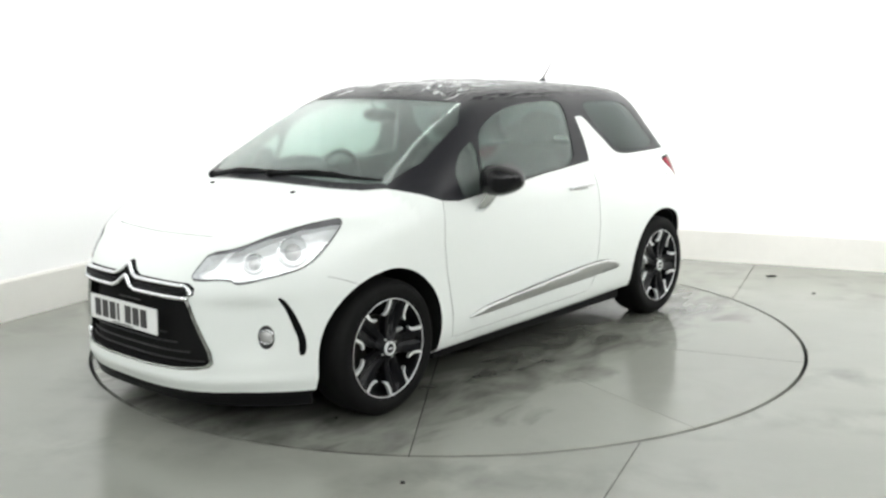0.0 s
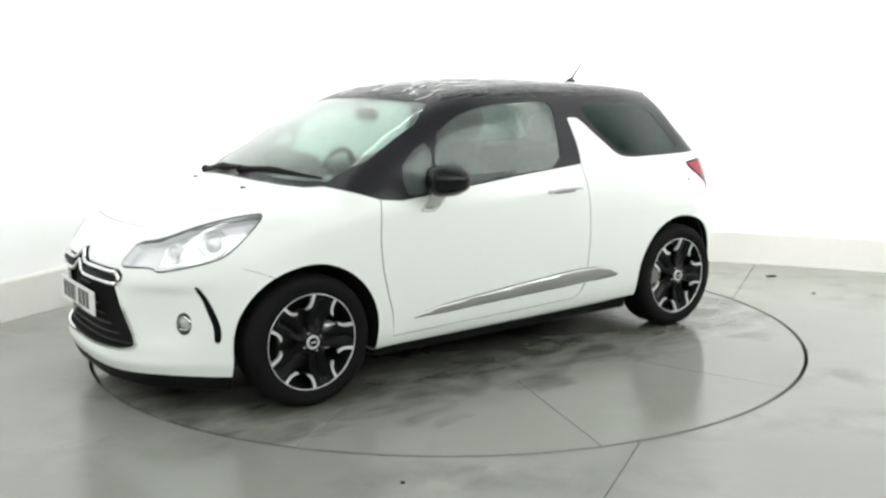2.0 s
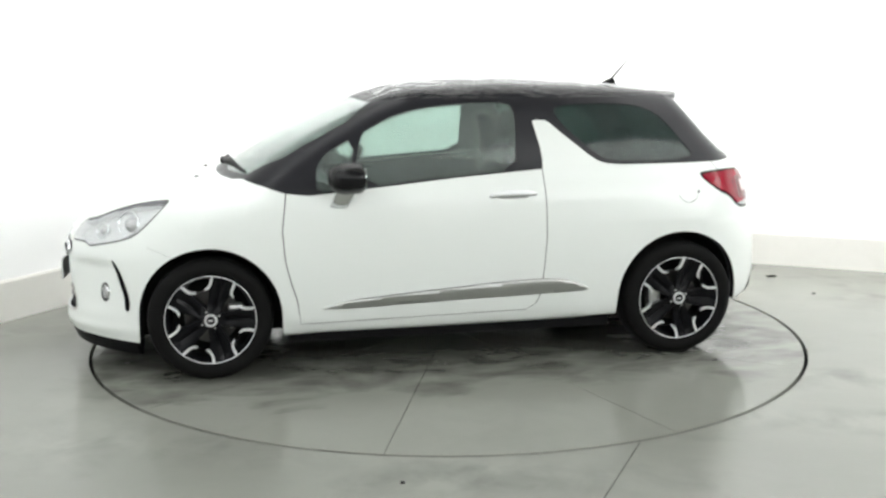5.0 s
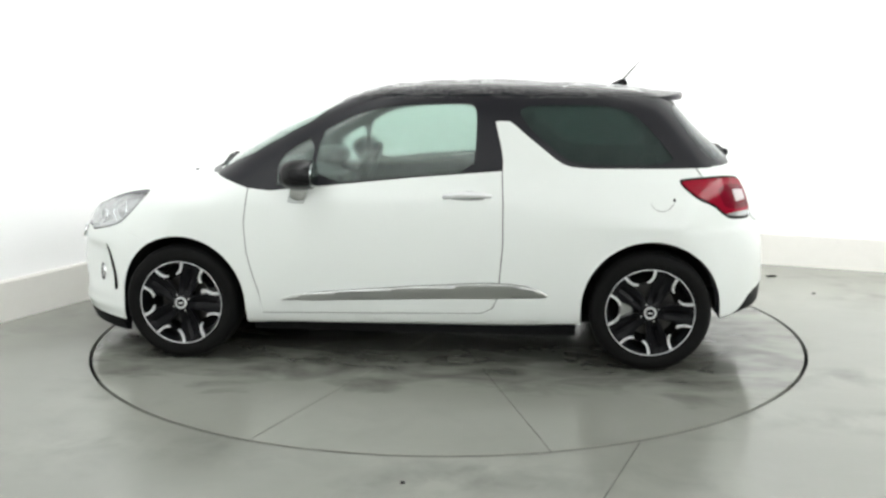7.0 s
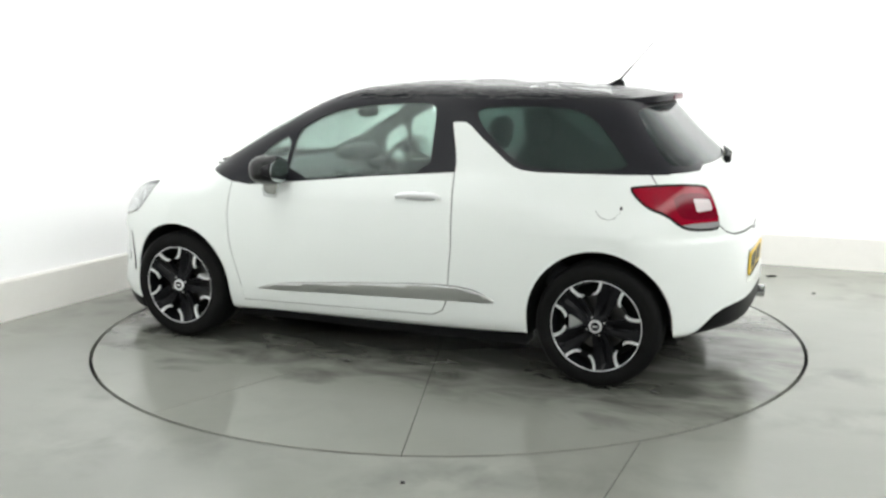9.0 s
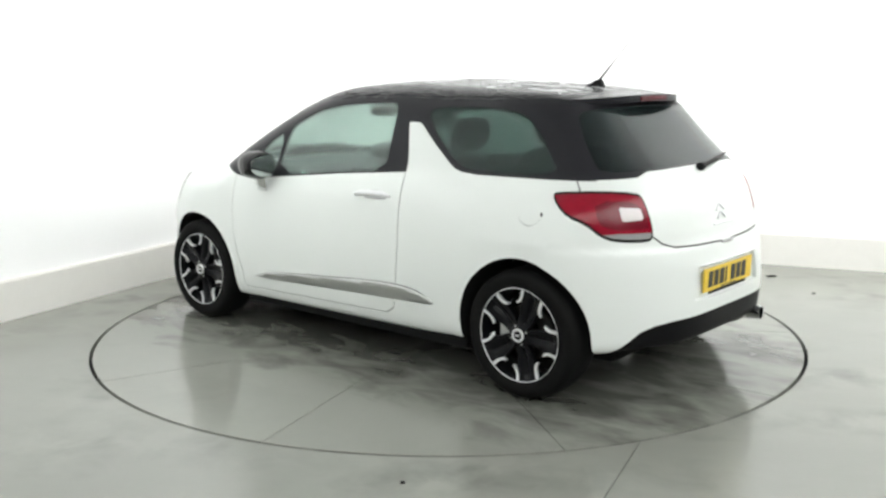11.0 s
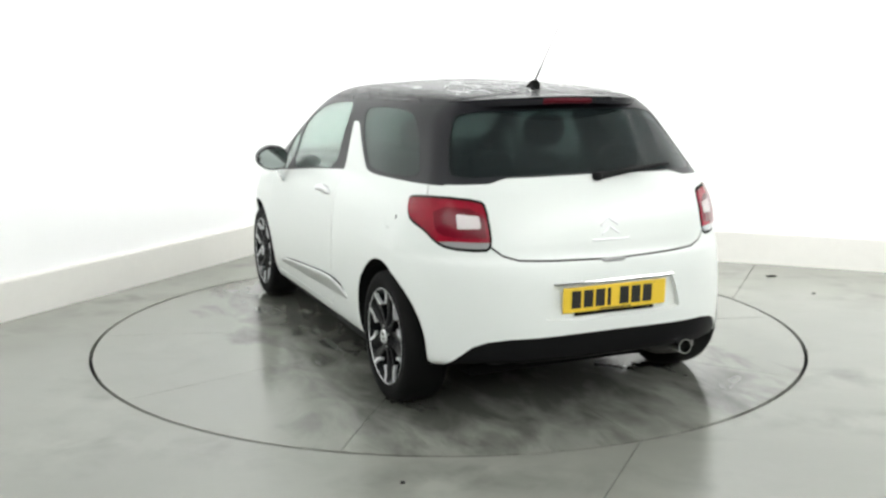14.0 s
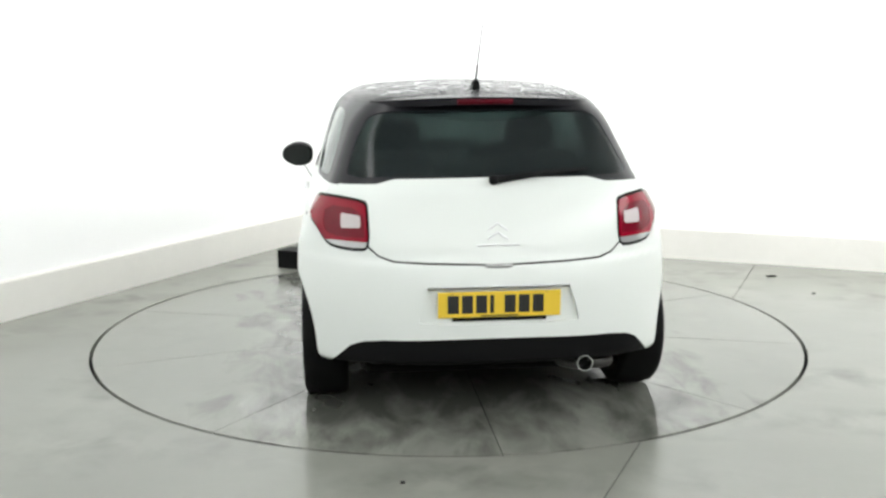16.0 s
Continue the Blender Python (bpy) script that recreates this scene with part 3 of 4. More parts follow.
def cut_skin():
    s = Skin()
    outer = lambda c, n: c.y > 0.45 and n.y > 0.25
    # black upper half: everything above the waistline, with the white fin left standing behind the door
    waist = [(1.40, 1.02), (1.30, 0.985), (1.19, 0.995), (1.07, 0.962), (0.961, 0.926), (0.844, 0.913), (0.641, 0.931), (0.091, 0.983), (-0.365, 1.017),
             (-0.367, 1.065), (-0.356, 1.137), (-0.331, 1.235), (-0.325, 1.262), (-0.345, 1.266), (-0.395, 1.264), (-0.425, 1.245), (-0.486, 1.192), (-0.629, 1.079), (-0.67, 1.052),
             (-0.715, 1.038), (-0.801, 1.030), (-1.2, 1.028), (-1.8, 1.036), (-1.8, 1.8), (1.40, 1.8)]
    s.paint("black", "side", waist, lambda c, n: c.y > 0.5 or c.x < 1.0)
    s.paint("white", "end", [(0, 0.9), (0.0, 1.066), (0.42, 1.062), (0.46, 1.052), (0.50, 1.041), (0.66, 1.035), (0.66, 0.9)], lambda c, n: c.x < -1.3)
    # the scuttle and windscreen, seen from above
    cowl = [(1.325, 0.0), (1.318, 0.2), (1.285, 0.4), (1.225, 0.56), (1.135, 0.715), (1.05, 0.80), (0.9, 0.86), (0.3, 0.9), (0.3, 0.0)]
    s.paint("black", "top", cowl, lambda c, n: c.z > 0.955 and c.x > 0.4)
    glass_edge = rounded([(1.275, -0.2), (1.262, 0.25), (1.225, 0.45), (1.12, 0.712), (0.485, 0.628), (0.545, 0.30), (0.565, 0.0), (0.565, -0.2)], 1)
    s.paint("windscreen", "top", glass_edge, lambda c, n: c.x > 0.4 and c.z > 0.96)
    s.paint("quarterlight", "side", rounded([(0.808, 0.99), (0.80, 1.06), (0.74, 1.128), (0.605, 1.196), (0.640, 0.938), (0.80, 0.928)], 1), outer)
    s.paint("door_glass", "side", rounded([(0.580, 1.208), (0.50, 1.255), (0.418, 1.294), (0.33, 1.32), (0.242, 1.337), (0.096, 1.354), (-0.10, 1.36), (-0.195, 1.358), (-0.228, 1.325), (-0.228, 1.20),
                                           (-0.221, 1.012), (0.091, 0.994), (0.622, 0.945)], 1), outer)
    s.paint("rear_glass", "side", rounded([(-0.428, 1.337), (-0.633, 1.347), (-0.868, 1.342), (-0.985, 1.318), (-1.07, 1.262), (-1.183, 1.131), (-1.245, 1.046), (-0.802, 1.046),
                                           (-0.687, 1.068), (-0.572, 1.163), (-0.486, 1.243)], 2), outer)
    s.paint("rear_screen", "end", rounded([(-0.3, 1.075), (0.40, 1.073), (0.62, 1.062), (0.625, 1.10), (0.55, 1.28), (0.50, 1.335), (0.3, 1.343), (-0.3, 1.347)], 2), lambda c, n: c.x < -1.0 and n.x < -0.12)
    # panels
    s.paint("bumper", "side", [(2.4, 0.0), (2.4, 0.69), (1.95, 0.655), (1.63, 0.668), (1.50, 0.62), (1.35, 0.55), (1.35, 0.0)], lambda c, n: c.x > 1.3, ["white"])
    s.paint("bumper", "end", [(-0.1, 0.6), (-0.1, 0.828), (0.36, 0.833), (0.47, 0.80), (0.5, 0.6)], lambda c, n: c.x > 1.7, ["white"])
    s.paint("wing", "top", [(0.6, 0.9), (0.6, 0.77), (1.08, 0.757), (1.3, 0.72), (1.54, 0.685), (1.80, 0.55), (1.95, 0.5), (2.2, 0.9)], None, ["white"], True)
    s.paint("bonnet", "side", [(0.98, 0.7), (0.98, 1.1), (2.3, 1.1), (2.3, 0.5), (1.3, 0.5)], lambda c, n: c.y < 0.8 and c.x > 0.9, ["white"])
    door = [(0.955, 0.95), (0.981, 0.742), (0.971, 0.595), (0.945, 0.48), (0.917, 0.385), (0.903, 0.262), (-0.265, 0.284), (-0.32, 0.315), (-0.340, 0.36), (-0.354, 0.451),
            (-0.372, 0.657), (-0.371, 0.858), (-0.362, 1.03)]
    s.paint("door", "side", door + [(-0.3, 1.1), (0.95, 1.1)], outer, ["white", "wing"])
    s.paint("sill", "side", [(0.99, 0.0), (0.99, 0.25), (-0.78, 0.268), (-0.78, 0.0)], outer, ["white", "wing"])
    s.paint("rear_bumper", "end", [(-0.1, 0.0), (-0.1, 0.716), (0.29, 0.726), (0.44, 0.733), (0.55, 0.766), (0.70, 0.765), (0.95, 0.745), (0.95, 0.0)], lambda c, n: c.x < -1.46, ["white"])
    s.paint("tailgate", "end", [(-0.1, 0.716), (0.29, 0.726), (0.44, 0.733), (0.525, 0.767), (0.56, 0.9), (0.64, 1.06), (-0.1, 1.08)], lambda c, n: c.x < -1.3, ["white"])
    s.paint("diffuser", "end", [(0.80, 0.2), (0.755, 0.235), (0.713, 0.268), (0.675, 0.312), (0.626, 0.365), (0.57, 0.390), (0.484, 0.402), (0.2, 0.408), (-0.1, 0.41), (-0.1, 0.0), (0.80, 0.0)],
            lambda c, n: c.x < -1.40, ["white", "rear_bumper"])
    s.paint("chin", "side", [(2.3, 0.0), (2.3, 0.196), (1.95, 0.200), (1.80, 0.192), (1.66, 0.185), (1.62, 0.18), (1.62, 0.0)], lambda c, n: c.x > 1.55, ["white", "bumper"])
    # lamps
    tail = rounded([(-0.492, 0.963), (-0.516, 0.978), (-0.763, 0.989), (-1.000, 0.977), (-1.043, 0.952), (-1.091, 0.84), (-1.095, 0.785), (-1.062, 0.768), (-0.839, 0.774), (-0.753, 0.796),
                    (-0.665, 0.848), (-0.557, 0.879), (-0.51, 0.92)], 1)
    rear = lambda c, n: c.x < -1.0 and c.y > 0.3

    def shrunk(poly, d):
        """The outline moved inwards by d."""
        out = []
        for i in range(len(poly)):
            a, b, c = Vector(poly[i - 1]), Vector(poly[i]), Vector(poly[(i + 1) % len(poly)])
            t = (c - a).normalized()
            n = Vector((-t.y, t.x))
            area = sum(poly[k - 1][0] * poly[k][1] - poly[k][0] * poly[k - 1][1] for k in range(len(poly)))
            out.append(tuple(b + n * (d if area > 0 else -d)))
        return out

    s.paint("tail_edge", "tail", shrunk(tail, -0.004), rear)
    s.paint("tail_red", "tail", shrunk(tail, 0.009), rear)
    s.paint("tail_clear", "tail", [(-0.70, 0.75), (-0.74, 0.800), (-0.86, 0.806), (-1.2, 0.806), (-1.2, 0.75)], rear, ["tail_red"])
    s.paint("tail_dark", "tail", rounded([(-0.72, 0.948), (-1.020, 0.940), (-1.068, 0.835), (-1.064, 0.822), (-0.82, 0.822), (-0.74, 0.85)], 1), rear, ["tail_red"])
    s.paint("tail_white", "tail", [(-0.874, 0.913), (-0.882, 0.919), (-1.006, 0.912), (-1.015, 0.905), (-1.029, 0.870), (-1.020, 0.862), (-0.898, 0.858), (-0.890, 0.863)], rear, ["tail_red", "tail_dark"])
    head = rounded([(-1.66, 0.684), (-1.608, 0.729), (-1.554, 0.773), (-1.391, 0.790), (-1.195, 0.842), (-1.0, 0.878), (-0.834, 0.895), (-0.785, 0.896), (-0.797, 0.87), (-0.885, 0.789),
                    (-0.983, 0.725), (-1.097, 0.700), (-1.323, 0.668), (-1.394, 0.662), (-1.437, 0.682), (-1.64, 0.674)], 1)
    front = lambda c, n: c.x > 1.35 and c.y > 0.25
    s.paint("head_edge", "nose", shrunk(head, -0.008), front)
    s.paint("head_lens", "nose", head, front)
    s.paint("head_brow", "nose", [(-1.55, 0.80), (-1.554, 0.770), (-1.391, 0.785), (-1.195, 0.834), (-1.0, 0.865), (-0.84, 0.878), (-0.76, 0.880), (-0.76, 0.93)], front, ["head_lens"])
    # nose openings
    nose = lambda c, n: c.x > 1.7 and n.x > 0.2
    s.paint("grille_edge", "end", rounded([(-0.2, 0.285), (0.30, 0.289), (0.46, 0.300), (0.492, 0.335), (0.43, 0.49), (0.385, 0.612), (0.36, 0.622), (-0.2, 0.622)], 1), nose)
    s.paint("grille", "end", rounded([(-0.2, 0.297), (0.30, 0.300), (0.45, 0.312), (0.476, 0.338), (0.415, 0.49), (0.372, 0.600), (0.35, 0.612), (-0.2, 0.612)], 1), nose)
    s.paint("bar_bed", "end", [(-0.1, 0.600), (-0.1, 0.668), (-0.02, 0.714), (0.0, 0.722), (0.02, 0.714), (0.06, 0.680), (0.095, 0.665), (0.25, 0.663), (0.378, 0.659), (0.408, 0.640), (0.408, 0.612), (0.39, 0.600)], nose)
    s.paint("slit", "nose", rounded([(-1.168, 0.598), (-1.13, 0.596), (-1.075, 0.54), (-1.036, 0.483), (-1.000, 0.408), (-1.008, 0.345), (-1.05, 0.347), (-1.045, 0.411), (-1.085, 0.485), (-1.12, 0.55)], 1), front)
    fog = on_front(0.632, 0.432)
    s.paint("fog_recess", "nose", circle(fog.y - fog.x, fog.z, 0.050, 24), front)
    # side details
    s.paint("strip", "side", rounded([(0.825, 0.332), (0.70, 0.376), (0.40, 0.404), (0.092, 0.427), (-0.256, 0.452), (-0.46, 0.447), (-0.56, 0.415), (-0.612, 0.385), (-0.57, 0.374), (0.093, 0.358)], 1), outer)
    s.paint("plate_bed", "end", rounded([(-0.2, 0.470), (0.335, 0.470), (0.34, 0.50), (0.305, 0.622), (0.28, 0.630), (-0.2, 0.630)], 1), lambda c, n: c.x < -1.6)
    # narrow joints between panels
    joint = 0.0055
    s.paint("gap_door", "side", band(door, joint), outer, ["white", "door", "wing", "sill", "bumper"])
    s.paint("gap_wing", "side", band([(1.64, 0.672), (1.58, 0.652), (1.50, 0.618)], 0.002), outer)
    s.paint("gap_tail", "end", band([(-0.05, 0.716), (0.29, 0.726), (0.44, 0.733), (0.50, 0.752), (0.545, 0.79)], joint * 1.6), lambda c, n: c.x < -1.4, ["white", "tailgate", "rear_bumper"])
    s.paint("gap_nose", "end", band([(-0.05, 0.828), (0.36, 0.833)], 0.003), lambda c, n: c.x > 1.7, ["bumper", "bonnet", "white"])
    s.paint("gap_fin", "side", band([(-1.335, 1.03), (-1.37, 0.985)], joint), outer, ["white"])
    s.paint("flap_gap", "side", band([(-1.162 + 0.060 * math.cos(a), 0.886 + 0.060 * math.sin(a)) for a in [radians(200 + 10 * k) for k in range(15)]], 0.0025), outer, ["white"])
    # wheel openings
    s.paint("arch", "side", circle(1.345, 0.318, 0.352, 48), lambda c, n: c.y > 0.4)
    s.paint("rear_arch", "side", circle(-1.122, 0.322, 0.352, 48), lambda c, n: c.y > 0.4)
    s.paint("arch", "side", [(1.697, 0.318), (1.705, 0.0), (0.99, 0.0), (0.993, 0.318)], lambda c, n: c.y > 0.4)
    s.paint("rear_arch", "side", [(-0.77, 0.322), (-0.765, 0.0), (-1.485, 0.0), (-1.474, 0.322)], lambda c, n: c.y > 0.4)
    return s


def wheel(car, x, y, side, turned=0.0):
    """Tyre on a black alloy wheel with five pockets edged in bright metal."""
    w = new("wheel")
    w.parent = car
    w.location = (x, y, 0.308)
    w.rotation_euler = (0, 0, 0 if side > 0 else math.pi)
    tagged(w, "black alloy wheel with bright-edged pockets and low tyre")
    prof = [(0.222, -0.17), (0.250, -0.195), (0.285, -0.198), (0.303, -0.185), (0.308, -0.16), (0.309, -0.10), (0.308, -0.04), (0.303, -0.012), (0.288, 0.004), (0.262, 0.008), (0.236, 0.002), (0.222, -0.006), (0.215, -0.03), (0.215, -0.15)]
    tyre = part("tyre", spun(prof, 72, True), M_RUBBER, w, smooth=True)
    rim = part("rim", spun([(0.222, -0.004), (0.227, 0.001), (0.224, 0.004), (0.219, 0.002), (0.214, -0.010), (0.200, -0.06), (0.195, -0.17), (0.205, -0.17), (0.216, -0.03)], 72, True), M_WHEELBLACK, w, smooth=True)
    part("rim_lip", spun([(0.2190, 0.000), (0.2205, 0.0045), (0.2230, 0.005), (0.225, 0.002), (0.222, -0.004)], 72, True), M_ALLOY, w, "bright machined ring", smooth=True)
    part("brake_disc", spun([(0.06, -0.085), (0.135, -0.085), (0.135, -0.11), (0.06, -0.11)], 48, True), M_DISCBRAKE, w)
    part("caliper", box((-0.155 if x > 0 else 0.08, -0.12, -0.06), (-0.085 if x > 0 else 0.15, -0.05, 0.06), 0.012), M_STRIP, w)
    part("backing", spun([(0.0, -0.15), (0.20, -0.15), (0.20, -0.158), (0.0, -0.158)], 40), M_PIT, w)
    # spoke face: five broad arms between the pockets
    for k in range(5):
        a = radians(90 + 72 * k + turned)

        def at(r, da, yy):
            return Vector((r * math.cos(a + da), yy, r * math.sin(a + da)))

        bm = bmesh.new()
        rows = []
        for r, half, yy in ((0.045, 0.62, 0.0), (0.075, 0.50, -0.010), (0.105, 0.40, -0.014), (0.135, 0.36, -0.012), (0.150, 0.355, -0.010), (0.168, 0.34, -0.007), (0.19, 0.29, -0.004), (0.217, 0.265, 0.001)):
            row = []
            for i in range(7):
                f = -1 + 2 * i / 6
                row.append((at(r, half * f, yy - 0.016 * max(0, 1 - abs(f) * 2.2) * (1 if 0.06 < r < 0.2 else 0)), at(r, half * f, yy - 0.035)))
            rows.append([(bm.verts.new(p), bm.verts.new(q)) for p, q in row])
        for i in range(len(rows) - 1):
            for j in range(6):
                for t in (0, 1):
                    bm.faces.new((rows[i][j][t], rows[i][j + 1][t], rows[i + 1][j + 1][t], rows[i + 1][j][t]))
            for j in (0, 6):
                bm.faces.new((rows[i][j][0], rows[i + 1][j][0], rows[i + 1][j][1], rows[i][j][1]))
        bmesh.ops.recalc_face_normals(bm, faces=bm.faces[:])
        part("spoke", bm, M_WHEELBLACK, w, smooth=False)
        # the bright edges: two hooked strips per arm
        for sgn in (-1, 1):
            path = [(0.2175, 0.270, 0.0045), (0.20, 0.278, 0.0025), (0.183, 0.300, 0.0), (0.170, 0.335, -0.001), (0.161, 0.385, -0.002), (0.157, 0.44, -0.003), (0.155, 0.49, -0.004)]
            wide = [0.014, 0.013, 0.0125, 0.0125, 0.012, 0.010, 0.005]
            bm = bmesh.new()
            pts = [at(r, sgn * da, yy) for r, da, yy in path]
            strip = []
            for i, p in enumerate(pts):
                d = (pts[min(i + 1, len(pts) - 1)] - pts[max(i - 1, 0)]).normalized()
                n = d.cross(Vector((0, 1, 0))).normalized() * wide[i]
                strip.append([bm.verts.new(q) for q in (p - n * 0.5, p + n * 0.5, p + n * 0.5 - Vector((0, 0.016, 0)), p - n * 0.5 - Vector((0, 0.016, 0)))])
            for i in range(len(strip) - 1):
                for j in range(4):
                    bm.faces.new((strip[i][j], strip[i][(j + 1) % 4], strip[i + 1][(j + 1) % 4], strip[i + 1][j]))
            bm.faces.new(strip[0])
            bm.faces.new(strip[-1][::-1])
            bmesh.ops.recalc_face_normals(bm, faces=bm.faces[:])
            part("bright_edge", bm, M_ALLOY, w)
    part("hub", spun([(0.0, 0.004), (0.04, 0.003), (0.052, -0.004), (0.056, -0.04), (0.0, -0.04)], 40), M_WHEELBLACK, w, smooth=True)
    cap = part("hub_cap", spun([(0.0, 0.009), (0.022, 0.009), (0.0235, 0.013), (0.030, 0.013), (0.033, 0.008), (0.033, 0.0), (0.0, 0.0)], 32), M_ALLOY, w, "bright ring cap")
    part("emblem", spun([(0.0, 0.011), (0.021, 0.0105), (0.021, 0.0)], 24), M_WHEELBLACK, cap)
    part("emblem_bar", box((-0.012, 0.010, -0.004), (0.012, 0.013, 0.004), 0.001), M_ALLOY, cap)
    for k in range(4):
        a = radians(45 + 90 * k + turned)
        bm = spun([(0.0, 0.003), (0.005, 0.002), (0.0055, -0.006)], 12)
        bmesh.ops.translate(bm, verts=bm.verts[:], vec=(0.046 * math.cos(a), 0.002, 0.046 * math.sin(a)))
        part("bolt", bm, M_STRIP, w)
    return w


def blob(lo, hi, power=2.6, seg=20):
    """A cushion: a rounded box with soft faces."""
    bm = bmesh.new()
    bmesh.ops.create_uvsphere(bm, u_segments=seg, v_segments=seg // 2 + 2, radius=1)
    for v in bm.verts:
        c = v.co
        k = (abs(c.x) ** power + abs(c.y) ** power + abs(c.z) ** power) ** (-1 / power)
        c = c * k
        v.co = [lo[i] + (c[i] + 1) / 2 * (hi[i] - lo[i]) for i in range(3)]
    return bm


def turned(bm, about, angle, axis="Y"):
    bmesh.ops.rotate(bm, verts=bm.verts[:], cent=about, matrix=Matrix.Rotation(radians(angle), 3, axis))
    return bm


def cabin(car, skin):
    """What shows through the windows."""
    part("floor_pan", box((-0.74, -0.74, 0.235), (0.95, 0.74, 0.265), 0.01), M_PLASTIC, car)
    part("engine_bay", box((0.98, -0.56, 0.22), (1.90, 0.56, 0.60), 0.03), M_PIT, car)
    part("boot_floor", box((-1.62, -0.56, 0.36), (-0.7, 0.56, 0.39), 0.01), M_PLASTIC, car)
    part("bulkhead", box((0.90, -0.72, 0.24), (0.97, 0.72, 0.88), 0.02), M_PLASTIC, car)
    part("inner_trim", skin.take(["white", "door", "wing", "tailgate", "rear_bumper"], "both", -0.035, 0, flip=True), M_DASH, car, "dark grey inner trim")
    part("headlining", skin.take(["black"], "both", -0.022, 0, flip=True), M_LINING, car, "pale grey headlining and pillar trim")
    dash = new("dashboard")
    dash.parent = car
    tagged(dash, "dark grey moulded dashboard")
    sweep = [(1.20, 0.955), (1.10, 0.985), (0.90, 0.985), (0.74, 0.955), (0.68, 0.90), (0.70, 0.80), (0.78, 0.62), (0.98, 0.55), (1.20, 0.80)]
    part("top_pad", prism(sweep, -0.66, 0.66, 0.015), M_DASH, dash)
    part("binnacle", turned(blob((0.66, -0.52, 0.93), (0.94, -0.20, 1.065), 2.4), (0.8, -0.36, 0.98), 6), M_DASH, dash)
    part("centre_stack", box((0.60, -0.13, 0.50), (0.76, 0.13, 0.93), 0.02), M_DASH, dash)
    for yy in (0.05, -0.05, 0.55, -0.58):
        part("air_vent", spun_at(0.035, 0.02, (0.675, yy, 0.90)), M_CHROME, dash)
    sw = new("steering_wheel")
    sw.parent = car
    sw.location = (0.545, -0.36, 0.90)
    sw.rotation_euler = (0, radians(-24), 0)
    tagged(sw, "black steering wheel with bright spokes")
    bm = bmesh.new()
    rows = []
    for k in range(36):
        a = radians(10 * k)
        rows.append([bm.verts.new((0.016 * math.sin(t), (0.185 + 0.016 * math.cos(t)) * math.cos(a), (0.185 + 0.016 * math.cos(t)) * math.sin(a))) for t in (radians(45 * j) for j in range(8))])
    for k in range(36):
        for j in range(8):
            bm.faces.new((rows[k][j], rows[(k + 1) % 36][j], rows[(k + 1) % 36][(j + 1) % 8], rows[k][(j + 1) % 8]))
    bmesh.ops.recalc_face_normals(bm, faces=bm.faces[:])
    part("wheel_ring", bm, M_PLASTIC, sw, smooth=True)
    part("boss", blob((-0.01, -0.075, -0.07), (0.06, 0.075, 0.07)), M_PLASTIC, sw, smooth=True)
    for a in (8, 172, 270):
        d = Vector((0, math.cos(radians(a)), math.sin(radians(a))))
        part("wheel_spoke", tube([d * 0.05, d * 0.175], 0.014), M_CHROME, sw)
    part("column", tube([(0.03, 0, 0), (0.25, 0, -0.05)], 0.04), M_PLASTIC, sw)
    for y in (0.36, -0.36):
        seat = new("front_seat")
        seat.parent = car
        seat.location = (0, y, 0)
        tagged(seat, "dark cloth front seat with headrest")
        part("cushion", blob((-0.30, -0.25, 0.36), (0.24, 0.25, 0.58), 3), M_CLOTH, seat, smooth=True)
        part("backrest", turned(blob((-0.34, -0.25, 0.44), (-0.18, 0.25, 1.10), 3), (-0.26, 0, 0.48), -17), M_CLOTH, seat, smooth=True)
        part("headrest", turned(blob((-0.50, -0.13, 1.10), (-0.40, 0.13, 1.285), 2.6), (-0.45, 0, 1.15), -10), M_CLOTH, seat, smooth=True)
        for yy in (-0.06, 0.06):
            part("headrest_post", tube([(-0.44, yy, 1.03), (-0.455, yy, 1.15)], 0.006), M_CHROME, seat)
    part("rear_bench", blob((-1.02, -0.62, 0.40), (-0.52, 0.62, 0.60), 4), M_CLOTH, car, smooth=True)
    part("rear_backrest", turned(blob((-1.16, -0.60, 0.52), (-1.02, 0.60, 1.04), 4), (-1.09, 0, 0.55), -14), M_CLOTH, car, smooth=True)
    for y in (-0.34, 0.34):
        part("rear_headrest", blob((-1.26, y - 0.11, 1.02), (-1.17, y + 0.11, 1.16), 2.6), M_CLOTH, car, smooth=True)
    part("parcel_shelf", box((-1.52, -0.58, 0.985), (-1.2, 0.58, 1.0), 0.004), M_DASH, car)
    rv = new("rear_view_mirror")
    rv.parent = car
    rv.location = (0.53, 0.0, 1.285)
    part("mirror_shell", blob((-0.02, -0.12, -0.035), (0.02, 0.12, 0.035), 3), M_PLASTIC, rv, smooth=True)
    part("mirror_arm", tube([(0.01, 0, 0.02), (0.06, 0, 0.065)], 0.008), M_PLASTIC, rv)
    for y in (-0.3, 0.3):
        part("sun_visor", turned(box((0.34, y - 0.16, 1.352), (0.50, y + 0.16, 1.366), 0.005), (0.50, y, 1.36), -6), M_LINING, car)


def spun_at(r, d, at):
    bm = spun([(0.0, d), (r * 0.8, d), (r, d * 0.5), (r, 0.0), (0.0, 0.0)], 20)
    bmesh.ops.rotate(bm, verts=bm.verts[:], cent=(0, 0, 0), matrix=Matrix.Rotation(radians(90), 3, "Z"))
    bmesh.ops.translate(bm, verts=bm.verts[:], vec=at)
    return bm


